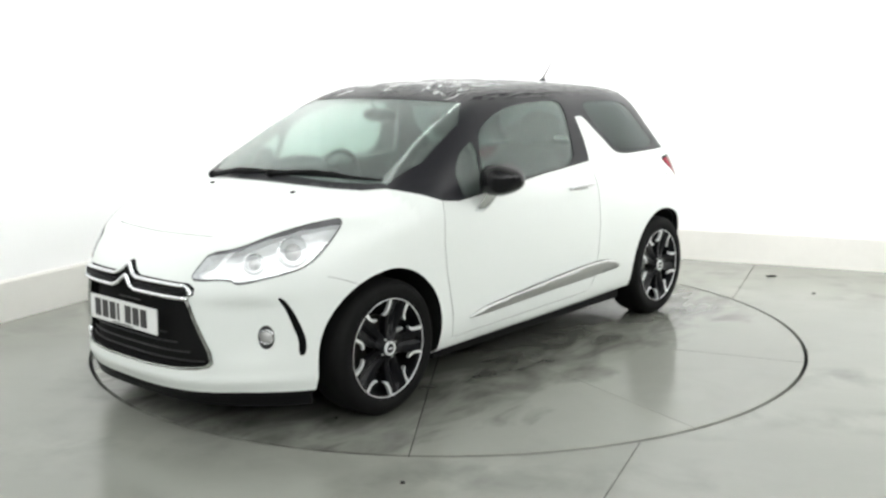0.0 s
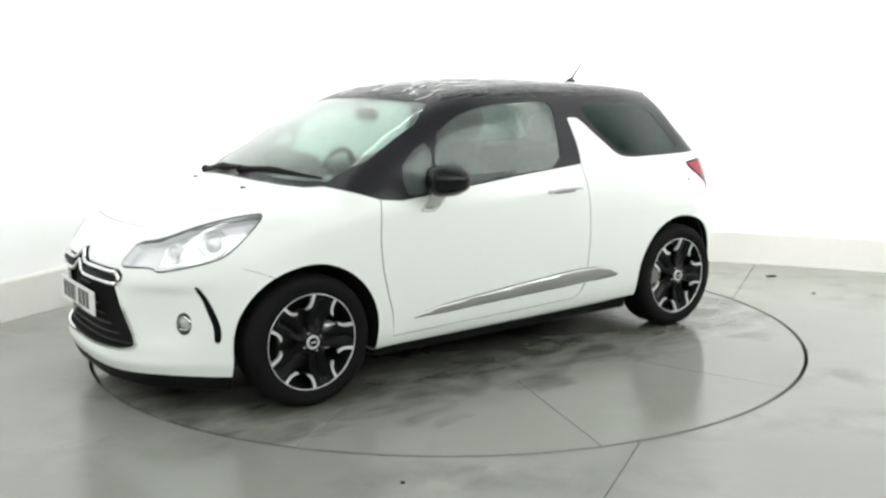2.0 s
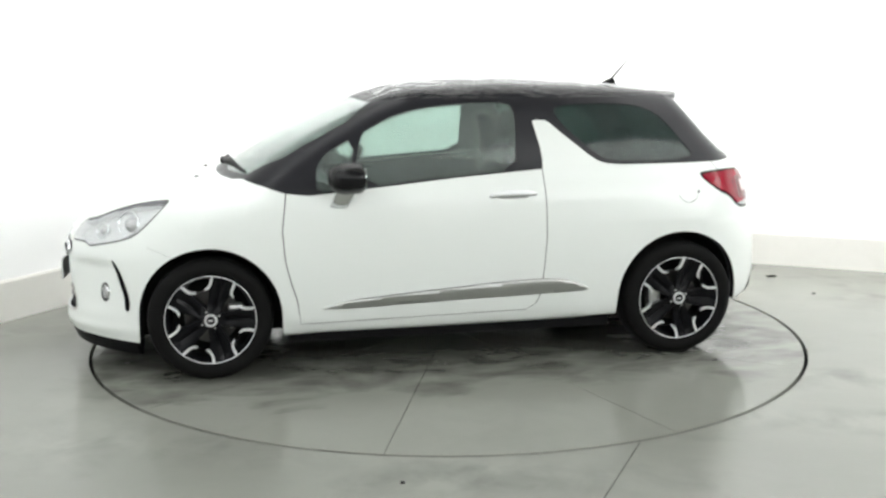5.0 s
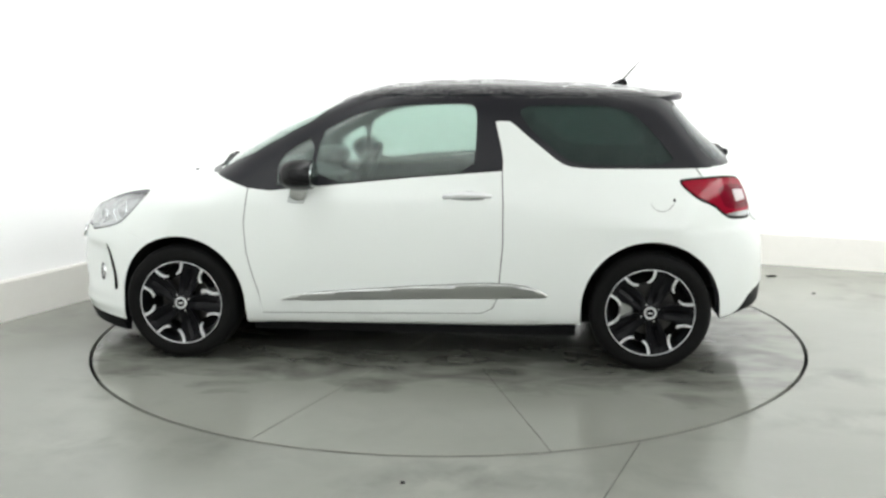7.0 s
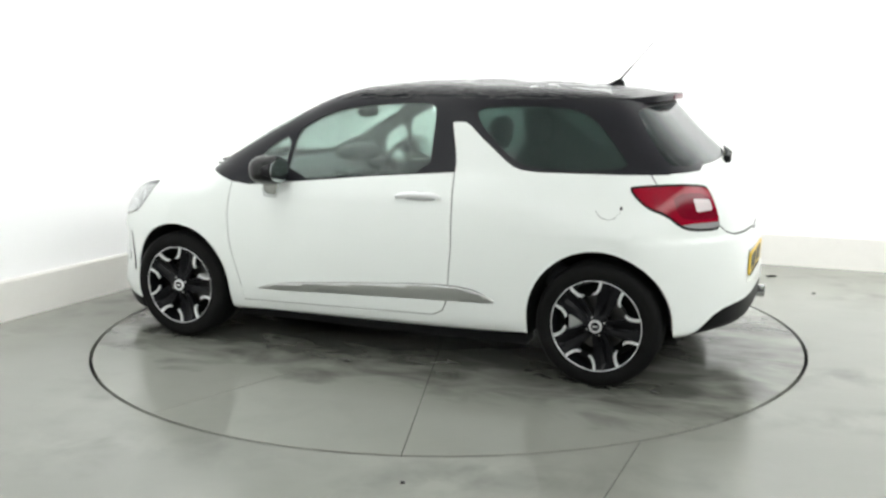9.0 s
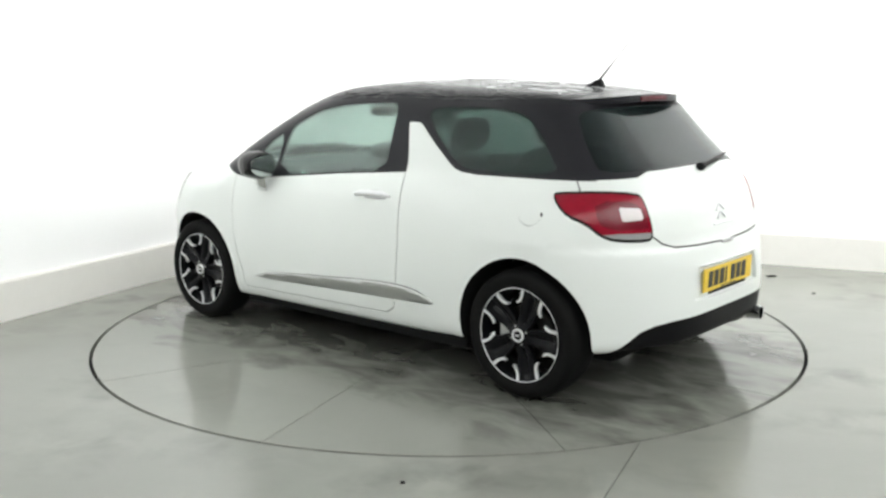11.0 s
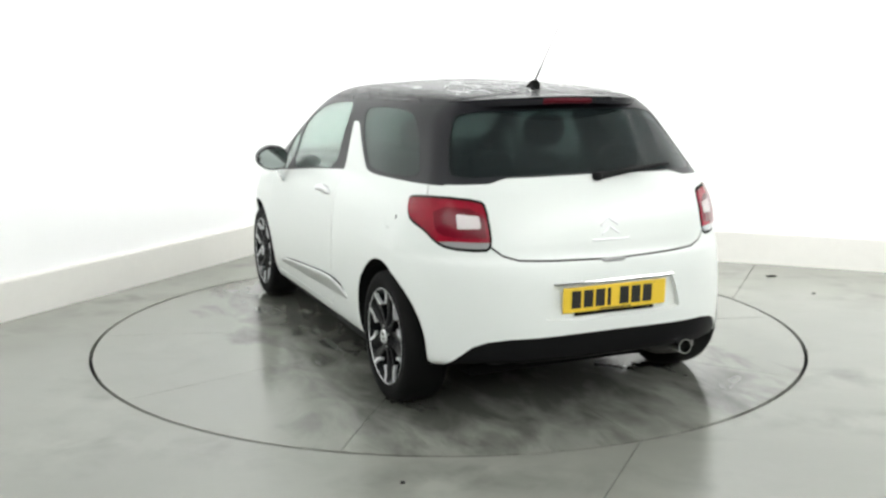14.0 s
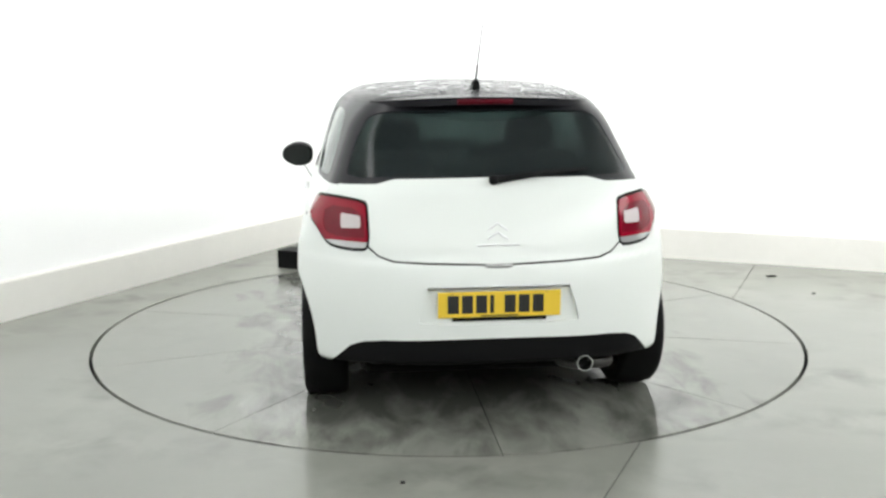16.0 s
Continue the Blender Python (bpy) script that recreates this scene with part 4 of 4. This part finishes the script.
def number_plate(car, name, material, at, tilt, facing, label):
    """A plate with seven plain dark bars in place of its characters."""
    p = new(name)
    p.parent = car
    p.location = at
    p.rotation_euler = (0, tilt, 0 if facing > 0 else math.pi)
    tagged(p, label)
    part("plate", box((-0.004, -0.26, -0.0555), (0.004, 0.26, 0.0555), 0.003), material, p)
    x = -0.219
    for k in range(7):
        if k == 4:
            x += 0.032
        wide = 0.017 if k == 3 else 0.047
        part("plain_bar", box((0.0035, x, -0.037), (0.0055, x + wide, 0.040), 0.0008), M_INK, p)
        x += wide + 0.0125
    part("maker_bar", box((0.0035, -0.08, -0.0515), (0.005, 0.08, -0.046)), M_INK, p)
    if facing < 0:
        part("plate_holder", box((-0.003, -0.20, -0.071), (0.004, 0.20, -0.0565), 0.002), M_PLASTIC, p, "black holder edge")
    for yy in (-0.2, 0.2):
        bm = spun_at(0.004, 0.003, (0.004, yy, 0.0485))
        part("screw", bm, M_CHROME, p)


def door_mirror(car, sgn):
    m = new("door_mirror")
    m.parent = car
    m.location = (0.652, sgn * 0.934, 1.004)
    m.scale = (1, sgn, 1)
    tagged(m, "gloss black door mirror on a bright stalk")
    bm = blob((-0.110, -0.108, -0.076), (0.104, 0.088, 0.080), 2.6, 28)
    for v in bm.verts:                      # flat towards the rear, drawn in at the outer end
        if v.co.x < -0.066:
            v.co.x = -0.066 + (v.co.x + 0.066) * 0.1
        k = 1 - 0.28 * max(0, v.co.y / 0.085)
        v.co.z *= k
        v.co.x -= 0.035 * max(0, v.co.y / 0.085) ** 2 * (1 if v.co.x > 0 else 0.4)
    part("housing", bm, M_HOUSING, m, smooth=True)
    bm = blob((-0.076, -0.092, -0.060), (-0.066, 0.076, 0.062), 3.0, 24)
    for v in bm.verts:
        v.co.z *= 1 - 0.25 * max(0, v.co.y / 0.085)
        v.co.x = -0.0765 if v.co.x < -0.071 else -0.066
    part("mirror_glass", bm, M_MIRROR, m, "silvered mirror glass")
    stalk = bmesh.new()
    ring = []
    for (x, y, z), (a, b) in (((0.010, -0.040, -0.050), (0.050, 0.034)), ((0.026, -0.064, -0.100), (0.048, 0.034)), ((0.050, -0.098, -0.150), (0.044, 0.028))):
        ring.append([stalk.verts.new((x + a * math.cos(t), y + b * 0.4 * math.sin(t), z + b * math.sin(t))) for t in (radians(30 * k) for k in range(12))])
    for i in range(2):
        for k in range(12):
            stalk.faces.new((ring[i][k], ring[i][(k + 1) % 12], ring[i + 1][(k + 1) % 12], ring[i + 1][k]))
    stalk.faces.new(ring[0][::-1])
    stalk.faces.new(ring[2])
    bmesh.ops.recalc_face_normals(stalk, faces=stalk.faces[:])
    part("stalk", stalk, M_CHROME, m, "bright metal stalk", smooth=True)


def wiper(car, name, a, b, lift, label):
    """Arm and blade lying on the glass from pivot a to tip b (top-view or rear-view points already on the hull)."""
    w = new(name)
    w.parent = car
    tagged(w, label)
    part("arm", tube([a, a.lerp(b, 0.4) + lift, a.lerp(b, 0.7) + lift * 0.6], [0.016, 0.013, 0.008], 8), M_PLASTIC, w)
    part("blade", tube([a.lerp(b, 0.12) + lift * 0.3, a.lerp(b, 0.5) + lift * 0.5, b + lift * 0.15], [0.008, 0.013, 0.006], 6), M_PLASTIC, w)
    part("pivot_cap", blob(a - Vector((0.022, 0.022, 0.018)), a + Vector((0.022, 0.022, 0.024))), M_PLASTIC, w, smooth=True)


def front_details(car, skin):
    g = part("grille", skin.cavity(["grille"], 0.05, "both", (1, 0, 0)), M_PIT, car, "dark recessed radiator opening")
    for k in range(7):
        z = 0.325 + 0.038 * k
        half = 0.44 - 0.085 * k * 0.7
        ys = [-half + 2 * half * i / 24 for i in range(25)]
        part("grille_bar", tube([on_front(y, z, -0.026) for y in ys], 0.004, 6), M_DARKMESH, g)
    part("grille_surround", skin.take(["grille_edge"], "both", 0.003, 0.012), M_CHROME, car, "thin bright surround")
    part("bar_recess", skin.cavity(["bar_bed"], 0.012, "both", (1, 0, 0)), M_PIT, car, "dark recess behind the nose bars")
    bars = new("nose_bars")
    bars.parent = car
    tagged(bars, "two bright bars with a pointed bend in the middle")
    for dz, half in ((0.0, 0.375), (-0.048, 0.39)):
        line = [(-half, 0.643), (-0.25, 0.648), (-0.085, 0.650), (-0.05, 0.662), (0.0, 0.700), (0.05, 0.662), (0.085, 0.650), (0.25, 0.648), (half, 0.643)]
        fine = []
        for (ya, za), (yb, zb) in zip(line, line[1:]):
            fine += [on_front(ya + (yb - ya) * i / 5, za + (zb - za) * i / 5 + dz, 0.010) for i in range(5)]
        fine.append(on_front(half, 0.643 + dz, 0.010))
        part("bar", tube(fine, 0.0098, 8), M_CHROME, bars, smooth=True)
    for sgn in (-1, 1):
        part("bar_end", tube([on_front(sgn * 0.375, 0.643, 0.010), on_front(sgn * 0.397, 0.622, 0.009), on_front(sgn * 0.39, 0.595, 0.010)], 0.0098, 8), M_CHROME, bars, smooth=True)
        fine = [on_front(sgn * (0.07 + 0.31 * i / 10), 0.621, 0.004) for i in range(11)]
        part("dark_infill", tube(fine, 0.013, 6), M_PLASTIC, bars)
    # black lip, made deeper so its colour also serves as the bumper's shadow
    lip = bmesh.new()
    rows = []
    for i in range(49):
        y = -0.74 + 1.48 * i / 48
        p, n = on_front(y, 0.215), Vector((1, 0.9 * y * abs(y) * 2, 0)).normalized()
        rows.append([lip.verts.new((p.x - n.x * d, p.y - n.y * d, z)) for d, z in ((0.014, 0.20), (0.012, 0.175), (0.024, 0.150 - 0.05 * abs(y) ** 2), (0.050, 0.146 - 0.05 * abs(y) ** 2), (0.060, 0.20))])
    for a, b in zip(rows, rows[1:]):
        for k in range(5):
            lip.faces.new((a[k], a[(k + 1) % 5], b[(k + 1) % 5], b[k]))
    lip.faces.new(rows[0][::-1])
    lip.faces.new(rows[-1])
    bmesh.ops.recalc_face_normals(lip, faces=lip.faces[:])
    part("splitter_lip", lip, M_PLASTIC, car, "thin black lip under the bumper, deepened to paint the shadow below it")
    number_plate(car, "front_number_plate", M_PLATEWHITE, on_front(0.0, 0.487, 0.008), radians(-1), 1, "white front number plate with plain dark bars")
    for sgn, mir in ((1, "left"), (-1, "right")):
        h = new("headlamp")
        h.parent = car
        tagged(h, "clear headlamp with bright reflector and dark edge")
        part("lens", skin.take(["head_lens"], mir, 0.002, 0, 0.003), M_LENS, h).visible_shadow = False
        part("brow", skin.take(["head_brow"], mir, 0.002, 0.01), M_BROW, h, "grey upper edge")
        part("edge", skin.take(["head_edge"], mir, -0.002, 0.012), M_GAP, h, "dark seal round the lens")
        part("bowl", skin.cavity(["head_lens"], 0.045, mir, floor=True), M_REFLECT, h, "silver reflector")
        for (u, z, r) in ((-1.065, 0.785, 0.062), (-1.30, 0.742, 0.040)):
            p = meet(np.array([[1.2 - u / 2 + 0.8, u / 2 + 1.2 + 0.8, z]]), np.array([[-u / 2 - 0.2 + 0.4, u / 2 - 0.2 + 0.4, z]]))
            c = Vector(p[0])
            n = Vector(hull_normals(p)[0])
            q = n.to_track_quat("Z", "Y").to_matrix()
            bm = bmesh.new()
            bmesh.ops.create_uvsphere(bm, u_segments=24, v_segments=12, radius=r * 0.62)
            bmesh.ops.transform(bm, verts=bm.verts[:], matrix=Matrix.Translation(c - n * (r * 0.62 + 0.012)))
            bm2 = tube([c - n * 0.02 + q @ Vector((r * math.cos(radians(12 * k)), r * math.sin(radians(12 * k)), 0)) for k in range(30)], 0.006, 6, True)
            for b, nm, mt in ((bm, "projector", M_LAMPCLEAR), (bm2, "bezel", M_CHROME)):
                if sgn < 0:
                    for v in b.verts:
                        v.co.y = -v.co.y
                    bmesh.ops.reverse_faces(b, faces=b.faces[:])
                part(nm, b, mt, h, smooth=True)
        part("slit", skin.cavity(["slit"], 0.03, mir), M_PIT, car, "narrow dark air slit in the bumper corner")
        f = new("fog_lamp")
        f.parent = car
        tagged(f, "small round clear fog lamp in a bright ring")
        part("recess", skin.cavity(["fog_recess"], 0.03, mir), M_GAP, f)
        c = on_front(0.632, 0.432, -0.006)
        c.y *= sgn
        n = Vector((0.75, 0.55 * sgn, 0)).normalized()
        bm = spun([(0.0, 0.010), (0.015, 0.008), (0.027, 0.002), (0.029, -0.02), (0.0, -0.02)], 24)
        bmesh.ops.transform(bm, verts=bm.verts[:], matrix=Matrix.Translation(c) @ Vector((0, 1, 0)).rotation_difference(n).to_matrix().to_4x4())
        part("lamp_glass", bm, M_LAMPCLEAR, f, smooth=True)
        bm = spun([(0.027, 0.004), (0.031, 0.007), (0.035, 0.002), (0.034, -0.02)], 28)
        bmesh.ops.transform(bm, verts=bm.verts[:], matrix=Matrix.Translation(c) @ Vector((0, 1, 0)).rotation_difference(n).to_matrix().to_4x4())
        part("ring", bm, M_CHROME, f, smooth=True)
    for x, y in ((1.40, -0.33), (1.415, 0.30)):
        p = on_top(x, y)
        part("washer_jet", blob(p - Vector((0.014, 0.010, 0.004)), p + Vector((0.014, 0.010, 0.008))), M_PLASTIC, car, smooth=True)
    wiper(car, "windscreen_wiper", on_top(1.27, -0.50, 0.012), on_top(1.255, 0.06, 0.01), Vector((0, 0, 0.022)), "black windscreen wiper at rest on the scuttle")
    wiper(car, "windscreen_wiper", on_top(1.275, -0.02, 0.012), on_top(1.15, 0.62, 0.01), Vector((0, 0, 0.022)), "black windscreen wiper at rest on the scuttle")


def rear_details(car, skin):
    for sgn, mir in ((1, "left"), (-1, "right")):
        t = new("tail_lamp")
        t.parent = car
        tagged(t, "red tail lamp wrapping the corner, clear lower edge")
        part("seal", skin.take(["tail_edge"], mir, -0.001, 0.012), M_PIT, t)
        part("red_lens", skin.take(["tail_red"], mir, 0.006, 0.012), M_RED, t)
        part("dark_red_lens", skin.take(["tail_dark"], mir, 0.0045, 0.01), M_REDDARK, t)
        part("clear_lens", skin.take(["tail_clear"], mir, 0.004, 0.01), M_LAMPCLEAR, t)
        part("reverse_lens", skin.take(["tail_white"], mir, 0.007, 0.01), M_LAMPWHITE, t, "frosted white window")
    bed = part("plate_recess", skin.cavity(["plate_bed"], 0.022, "both", (-1, 0, 0)), M_WHITE, car)
    bar = [on_rear(-0.30 + 0.6 * i / 20, 0.628, 0.002) for i in range(21)]
    part("plate_trim", tube(bar, 0.0045, 6), M_CHROME, car, "bright strip over the plate")
    number_plate(car, "rear_number_plate", M_YELLOW, on_rear(0.0, 0.555, -0.010), radians(2), -1, "yellow rear number plate with plain dark bars")
    part("release_button", blob(on_rear(0, 0.714) - Vector((0.012, 0.06, 0.010)), on_rear(0, 0.714) + Vector((0.012, 0.06, 0.010)), 3), M_LAMPCLEAR, car)
    em = new("tailgate_emblem")
    em.parent = car
    tagged(em, "small bright pointed emblem and bar")
    for dz in (0.0, -0.036):
        part("chevron", tube([on_rear(y, 0.885 + dz - abs(y) * 0.7, 0.004) for y in (-0.042, -0.02, 0.0, 0.02, 0.042)], 0.0042, 6), M_ALLOY, em)
    part("plain_bar", tube([on_rear(y, 0.797, 0.002) for y in (-0.09, -0.03, 0.03, 0.09)], 0.0042, 6), M_ALLOY, em)
    pipe = new("exhaust_pipe")
    pipe.parent = car
    pipe.location = (-1.778, -0.365, 0.290)
    part("pipe", tubeline(0.035, 0.030, 0.16), M_CHROME, pipe, "bright exhaust tip")
    part("pipe_inside", box((0.06, -0.026, -0.026), (0.064, 0.026, 0.026)), M_PIT, pipe)
    part("silencer", blob((-1.66, -0.54, 0.215), (-1.48, -0.28, 0.285), 3), M_DISCBRAKE, car, "dull metal exhaust silencer", smooth=True)
    a, b = on_rear(0.0, 1.045, 0.014), on_rear(-0.43, 1.085, 0.012)
    wiper(car, "rear_wiper", a, b, Vector((-0.022, 0, 0.008)), "black rear wiper lying on the glass")
    # roof spoiler
    sp = bmesh.new()
    crest = lambda x, y: 1.39 + lut(np.array([x]), [-1.16, -1.12, -1.08], [0.022, 0.031, 0.036])[0] - 0.10 * y * y - 0.02 * (abs(y) / 0.545) ** 4
    ny, nx = 40, 8
    top, low = [], []
    for j in range(ny + 1):
        y = -0.51 + 1.02 * j / ny
        tip = -1.325 + 0.20 * y * y + 2.2 * y ** 4
        a, b = [], []
        for i in range(nx + 1):
            f = i / nx
            x = -1.08 + (tip + 1.08) * f
            z0 = crest(max(x, -1.16), y) - 0.10 * max(0, -1.16 - x)
            z = z0 + 0.006 * f
            a.append(sp.verts.new((x, y, z)))
            b.append(sp.verts.new((x, y, z - 0.008 - 0.026 * min(1, f * 1.2) * (1 - (abs(y) / 0.52) ** 6))))
        top.append(a)
        low.append(b)
    for j in range(ny):
        for i in range(nx):
            sp.faces.new((top[j][i], top[j + 1][i], top[j + 1][i + 1], top[j][i + 1]))
            sp.faces.new((low[j][i], low[j][i + 1], low[j + 1][i + 1], low[j + 1][i]))
        sp.faces.new((top[j][nx], top[j + 1][nx], low[j + 1][nx], low[j][nx]))
        sp.faces.new((top[j][0], low[j][0], low[j + 1][0], top[j + 1][0]))
    for j in (0, ny):
        for i in range(nx):
            sp.faces.new((top[j][i], top[j][i + 1], low[j][i + 1], low[j][i]))
    bmesh.ops.recalc_face_normals(sp, faces=sp.faces[:])
    part("roof_spoiler", sp, M_ROOF, car, "black roof spoiler lip")
    part("brake_lamp", tube([(-1.318 + 0.20 * y * y, y, on_top(-1.16, y).z - 0.034) for y in (-0.125, -0.06, 0.0, 0.06, 0.125)], 0.015, 8), M_REDDIM, car, "long red high brake lamp")
    an = new("roof_aerial")
    an.parent = car
    tagged(an, "short black whip aerial on the roof")
    b0 = on_top(-0.985, 0.0)
    part("foot", prism([(-1.035, b0.z - 0.01), (-0.915, b0.z - 0.005), (-0.96, b0.z + 0.015), (-1.00, b0.z + 0.035), (-1.02, b0.z + 0.036), (-1.035, b0.z + 0.01)], -0.018, 0.018, 0.006), M_PLASTIC, an)
    part("mast", tube([(-1.008, 0, b0.z + 0.03), (-1.075, 0, b0.z + 0.105)], [0.006, 0.0045], 6), M_PLASTIC, an)
    part("whip", tube([(-1.075, 0, b0.z + 0.105), (-1.235, 0, b0.z + 0.285)], [0.0034, 0.0024], 6), M_GAP, an)


def tubeline(r, ri, length):
    bm = spun([(ri, 0.0), (r, 0.0), (r, length), (ri, length)], 28, True)
    bmesh.ops.rotate(bm, verts=bm.verts[:], cent=(0, 0, 0), matrix=Matrix.Rotation(radians(-90), 3, "Z"))
    return bm


def side_details(car, skin):
    for sgn, mir in ((1, "left"), (-1, "right")):
        d = part("door", skin.take(["door"], mir), M_WHITE, car, "white front door")
        part("door_window", skin.take(["door_glass"], mir, -0.004, 0, 0.004), M_GLASS, d, "clear greenish side glass")
        part("quarterlight", skin.take(["quarterlight"], mir, -0.004, 0, 0.004), M_GLASS, d, "small fixed front pane")
        line = [on_side(x, z, 0.018) for x, z in ((-0.065, 0.884), (-0.10, 0.892), (-0.17, 0.897), (-0.26, 0.896), (-0.315, 0.89))]
        bm = tube(line, [0.008, 0.015, 0.018, 0.016, 0.008], 8, flat=0.6)
        cup = blob(on_side(-0.19, 0.885) - Vector((0.090, 0.005, 0.034)), on_side(-0.19, 0.885) + Vector((0.090, 0.0035, 0.034)), 2.2)
        low = lambda x: 0.329 + (0.384 - 0.329) * (0.80 - x) / 1.41
        strip = skin.take(["strip"], mir, 0.004, 0.014, lean=lambda x, z: 0.022 * min(1, max(0, (z - low(x)) / 0.06)))
        for b in (bm, cup):
            if sgn < 0:
                for v in b.verts:
                    v.co.y = -v.co.y
                bmesh.ops.reverse_faces(b, faces=b.faces[:])
        part("door_handle", bm, M_ALLOY, d, "bright door handle", smooth=True)
        part("handle_cup", cup, M_LAMPCLEAR, d, smooth=True)
        part("side_strip", strip, M_STRIP, car, "bright metal rubbing strip along the lower door")
        part("front_wing", skin.take(["wing"], mir), M_WHITE, car)
        part("rear_quarter", skin.take(["white"], mir), M_WHITE, car, "white rear quarter with upswept fin")
        part("rear_side_window", skin.take(["rear_glass"], mir, -0.003, 0, 0.004), M_TINT, car, "dark tinted rear side glass")
        part("sill", skin.take(["sill"], mir), M_WHITE, car)
        for a in ("arch", "rear_arch"):
            part("arch_liner", skin.cavity([a], 0.27, mir, (0, 1, 0)), M_PIT, car, "black wheel arch liner")
        for g, nm in (("gap_door", "door_joint"), ("gap_wing", "wing_joint"), ("gap_fin", "quarter_joint")):
            part(nm, skin.take([g], mir, -0.004, 0), M_GAP, car)
        if sgn > 0:
            p = on_side(-1.222, 0.876)
            part("flap_catch", blob(p - Vector((0.006, 0.003, 0.014)), p + Vector((0.006, 0.002, 0.014))), M_GAP, car)
        part("fuel_flap_joint" if sgn > 0 else "blank_joint", skin.take(["flap_gap"], mir, -0.003, 0), M_GAP, car)
        door_mirror(car, sgn)


def roof_streaks(car):
    """Wriggling runs of water left on the roof; their bright reflections are painted as a pale colour."""
    rnd = random.Random(11)
    for x0, x1, y0, y1, count in ((0.10, 0.46, -0.40, 0.47, 48), (-0.35, 0.1, -0.3, 0.46, 18), (-1.08, -0.55, -0.48, 0.50, 44)):
        for _ in range(count):
            x, y = rnd.uniform(x0, x1), rnd.uniform(y0, y1)
            long, a = rnd.uniform(0.05, 0.22 if x < -0.4 else 0.13), rnd.gauss(0.0, 0.4 if x < -0.4 else 0.8)
            pts, b = [], rnd.uniform(0, 6.28)
            for i in range(6):
                f = i / 5 - 0.5
                wav = 0.010 * math.sin(b + 7 * f)
                pts.append((x + long * f * math.cos(a) - wav * math.sin(a), y + long * f * math.sin(a) + wav * math.cos(a), 1.9))
            p = np.array(pts)
            q = p.copy()
            q[:, 2] = 0.6
            at = meet(p, q)
            r = rnd.uniform(0.0020, 0.0052 if x < -0.4 else 0.0040)
            part("painted_water_glint", tube([Vector(v) for v in at], [r * 0.4, r, r * 0.8, r, r * 0.9, r * 0.3], 5), M_STREAK, car, smooth=True)


def build_car():
    skin = cut_skin()
    car = thing("hatchback_car", "small white three-door hatchback with black roof, wet, on the turntable", "car")
    part("roof", skin.take(["black"], "both", 0.0, 0.008), M_ROOF, car, "gloss black roof and window pillars, wet")
    part("bonnet", skin.take(["bonnet"], "both"), M_WHITE, car)
    part("front_bumper", skin.take(["bumper"], "both"), M_WHITE, car)
    part("rear_bumper", skin.take(["rear_bumper"], "both"), M_WHITE, car)
    part("tailgate", skin.take(["tailgate"], "both"), M_WHITE, car)
    part("front_chin", skin.take(["chin"], "both"), M_PLASTIC, car, "black lower lip")
    part("rear_diffuser", skin.take(["diffuser"], "both", -0.004, 0.02), M_PLASTIC, car, "black lower bumper insert")
    part("tailgate_joint", skin.take(["gap_tail"], "both", -0.004, 0), M_GAP, car)
    part("bonnet_joint", skin.take(["gap_nose"], "both", -0.004, 0), M_GAP, car)
    part("windscreen", skin.take(["windscreen"], "both", -0.003, 0, 0.005), M_SCREEN, car, "clear greenish windscreen with rain drops and a painted haze of reflected light").visible_shadow = False
    part("rear_window", skin.take(["rear_screen"], "both", -0.003, 0, 0.004), M_REARTINT, car, "dark tinted rear window")
    part("underbody", box((-1.46, -0.56, 0.175), (1.75, 0.56, 0.225), 0.02), M_PIT, car)
    for y in (-0.70, 0.70):
        part("sill_skirt", box((-0.75, y - 0.06, 0.155), (0.97, y + 0.06, 0.222), 0.012), M_PLASTIC, car, "black skirt under the sill")
    cabin(car, skin)
    side_details(car, skin)
    front_details(car, skin)
    rear_details(car, skin)
    roof_streaks(car)
    for x, tw in ((1.345, 19), (-1.119, 21)):
        wheel(car, x, 0.832, 1, tw)
        wheel(car, x, -0.832, -1, tw)
    skin.bm.free()
    return car


studio()
lights()
TABLE = turntable()
CAR = build_car()


def floor_box():
    b = thing("floor_box", "dark grey metal box on the floor by the turntable", "box", (-1.165, 1.87, 0))
    b.rotation_euler = (0, 0, radians(-25))
    part("case", box((-0.14, -0.10, 0.0), (0.14, 0.10, 0.13), 0.006), M_PLASTIC, b)
    part("lid", box((-0.143, -0.103, 0.13), (0.143, 0.103, 0.142), 0.004), M_PLASTIC, b)


floor_box()


def floor_mark(x, y, lx, ly, h, turn, label):
    m = thing("floor_fixing", label, "floor fixing", (x, y, 0))
    m.rotation_euler = (0, 0, radians(turn))
    part("cap", box((-lx, -ly, 0), (lx, ly, h), h * 0.4), M_PLASTIC, m)


floor_mark(2.43, 1.41, 0.035, 0.014, 0.010, 10, "small dark metal fixing set in the floor")
floor_mark(2.53, 0.83, 0.010, 0.012, 0.006, 0, "small dark bolt head in the floor")
floor_mark(-0.18, -2.29, 0.009, 0.009, 0.006, 0, "small dark bolt head in the floor")


def motions():
    walk(TABLE, [(t, pose(0, 0, 0, 0, 0, a)) for t, a in TURN])
    walk(CAR, [(t, pose(0, 0, 0, 0, 0, a) @ pose(0, CAR_SIDE, 0)) for t, a in TURN])


motions()
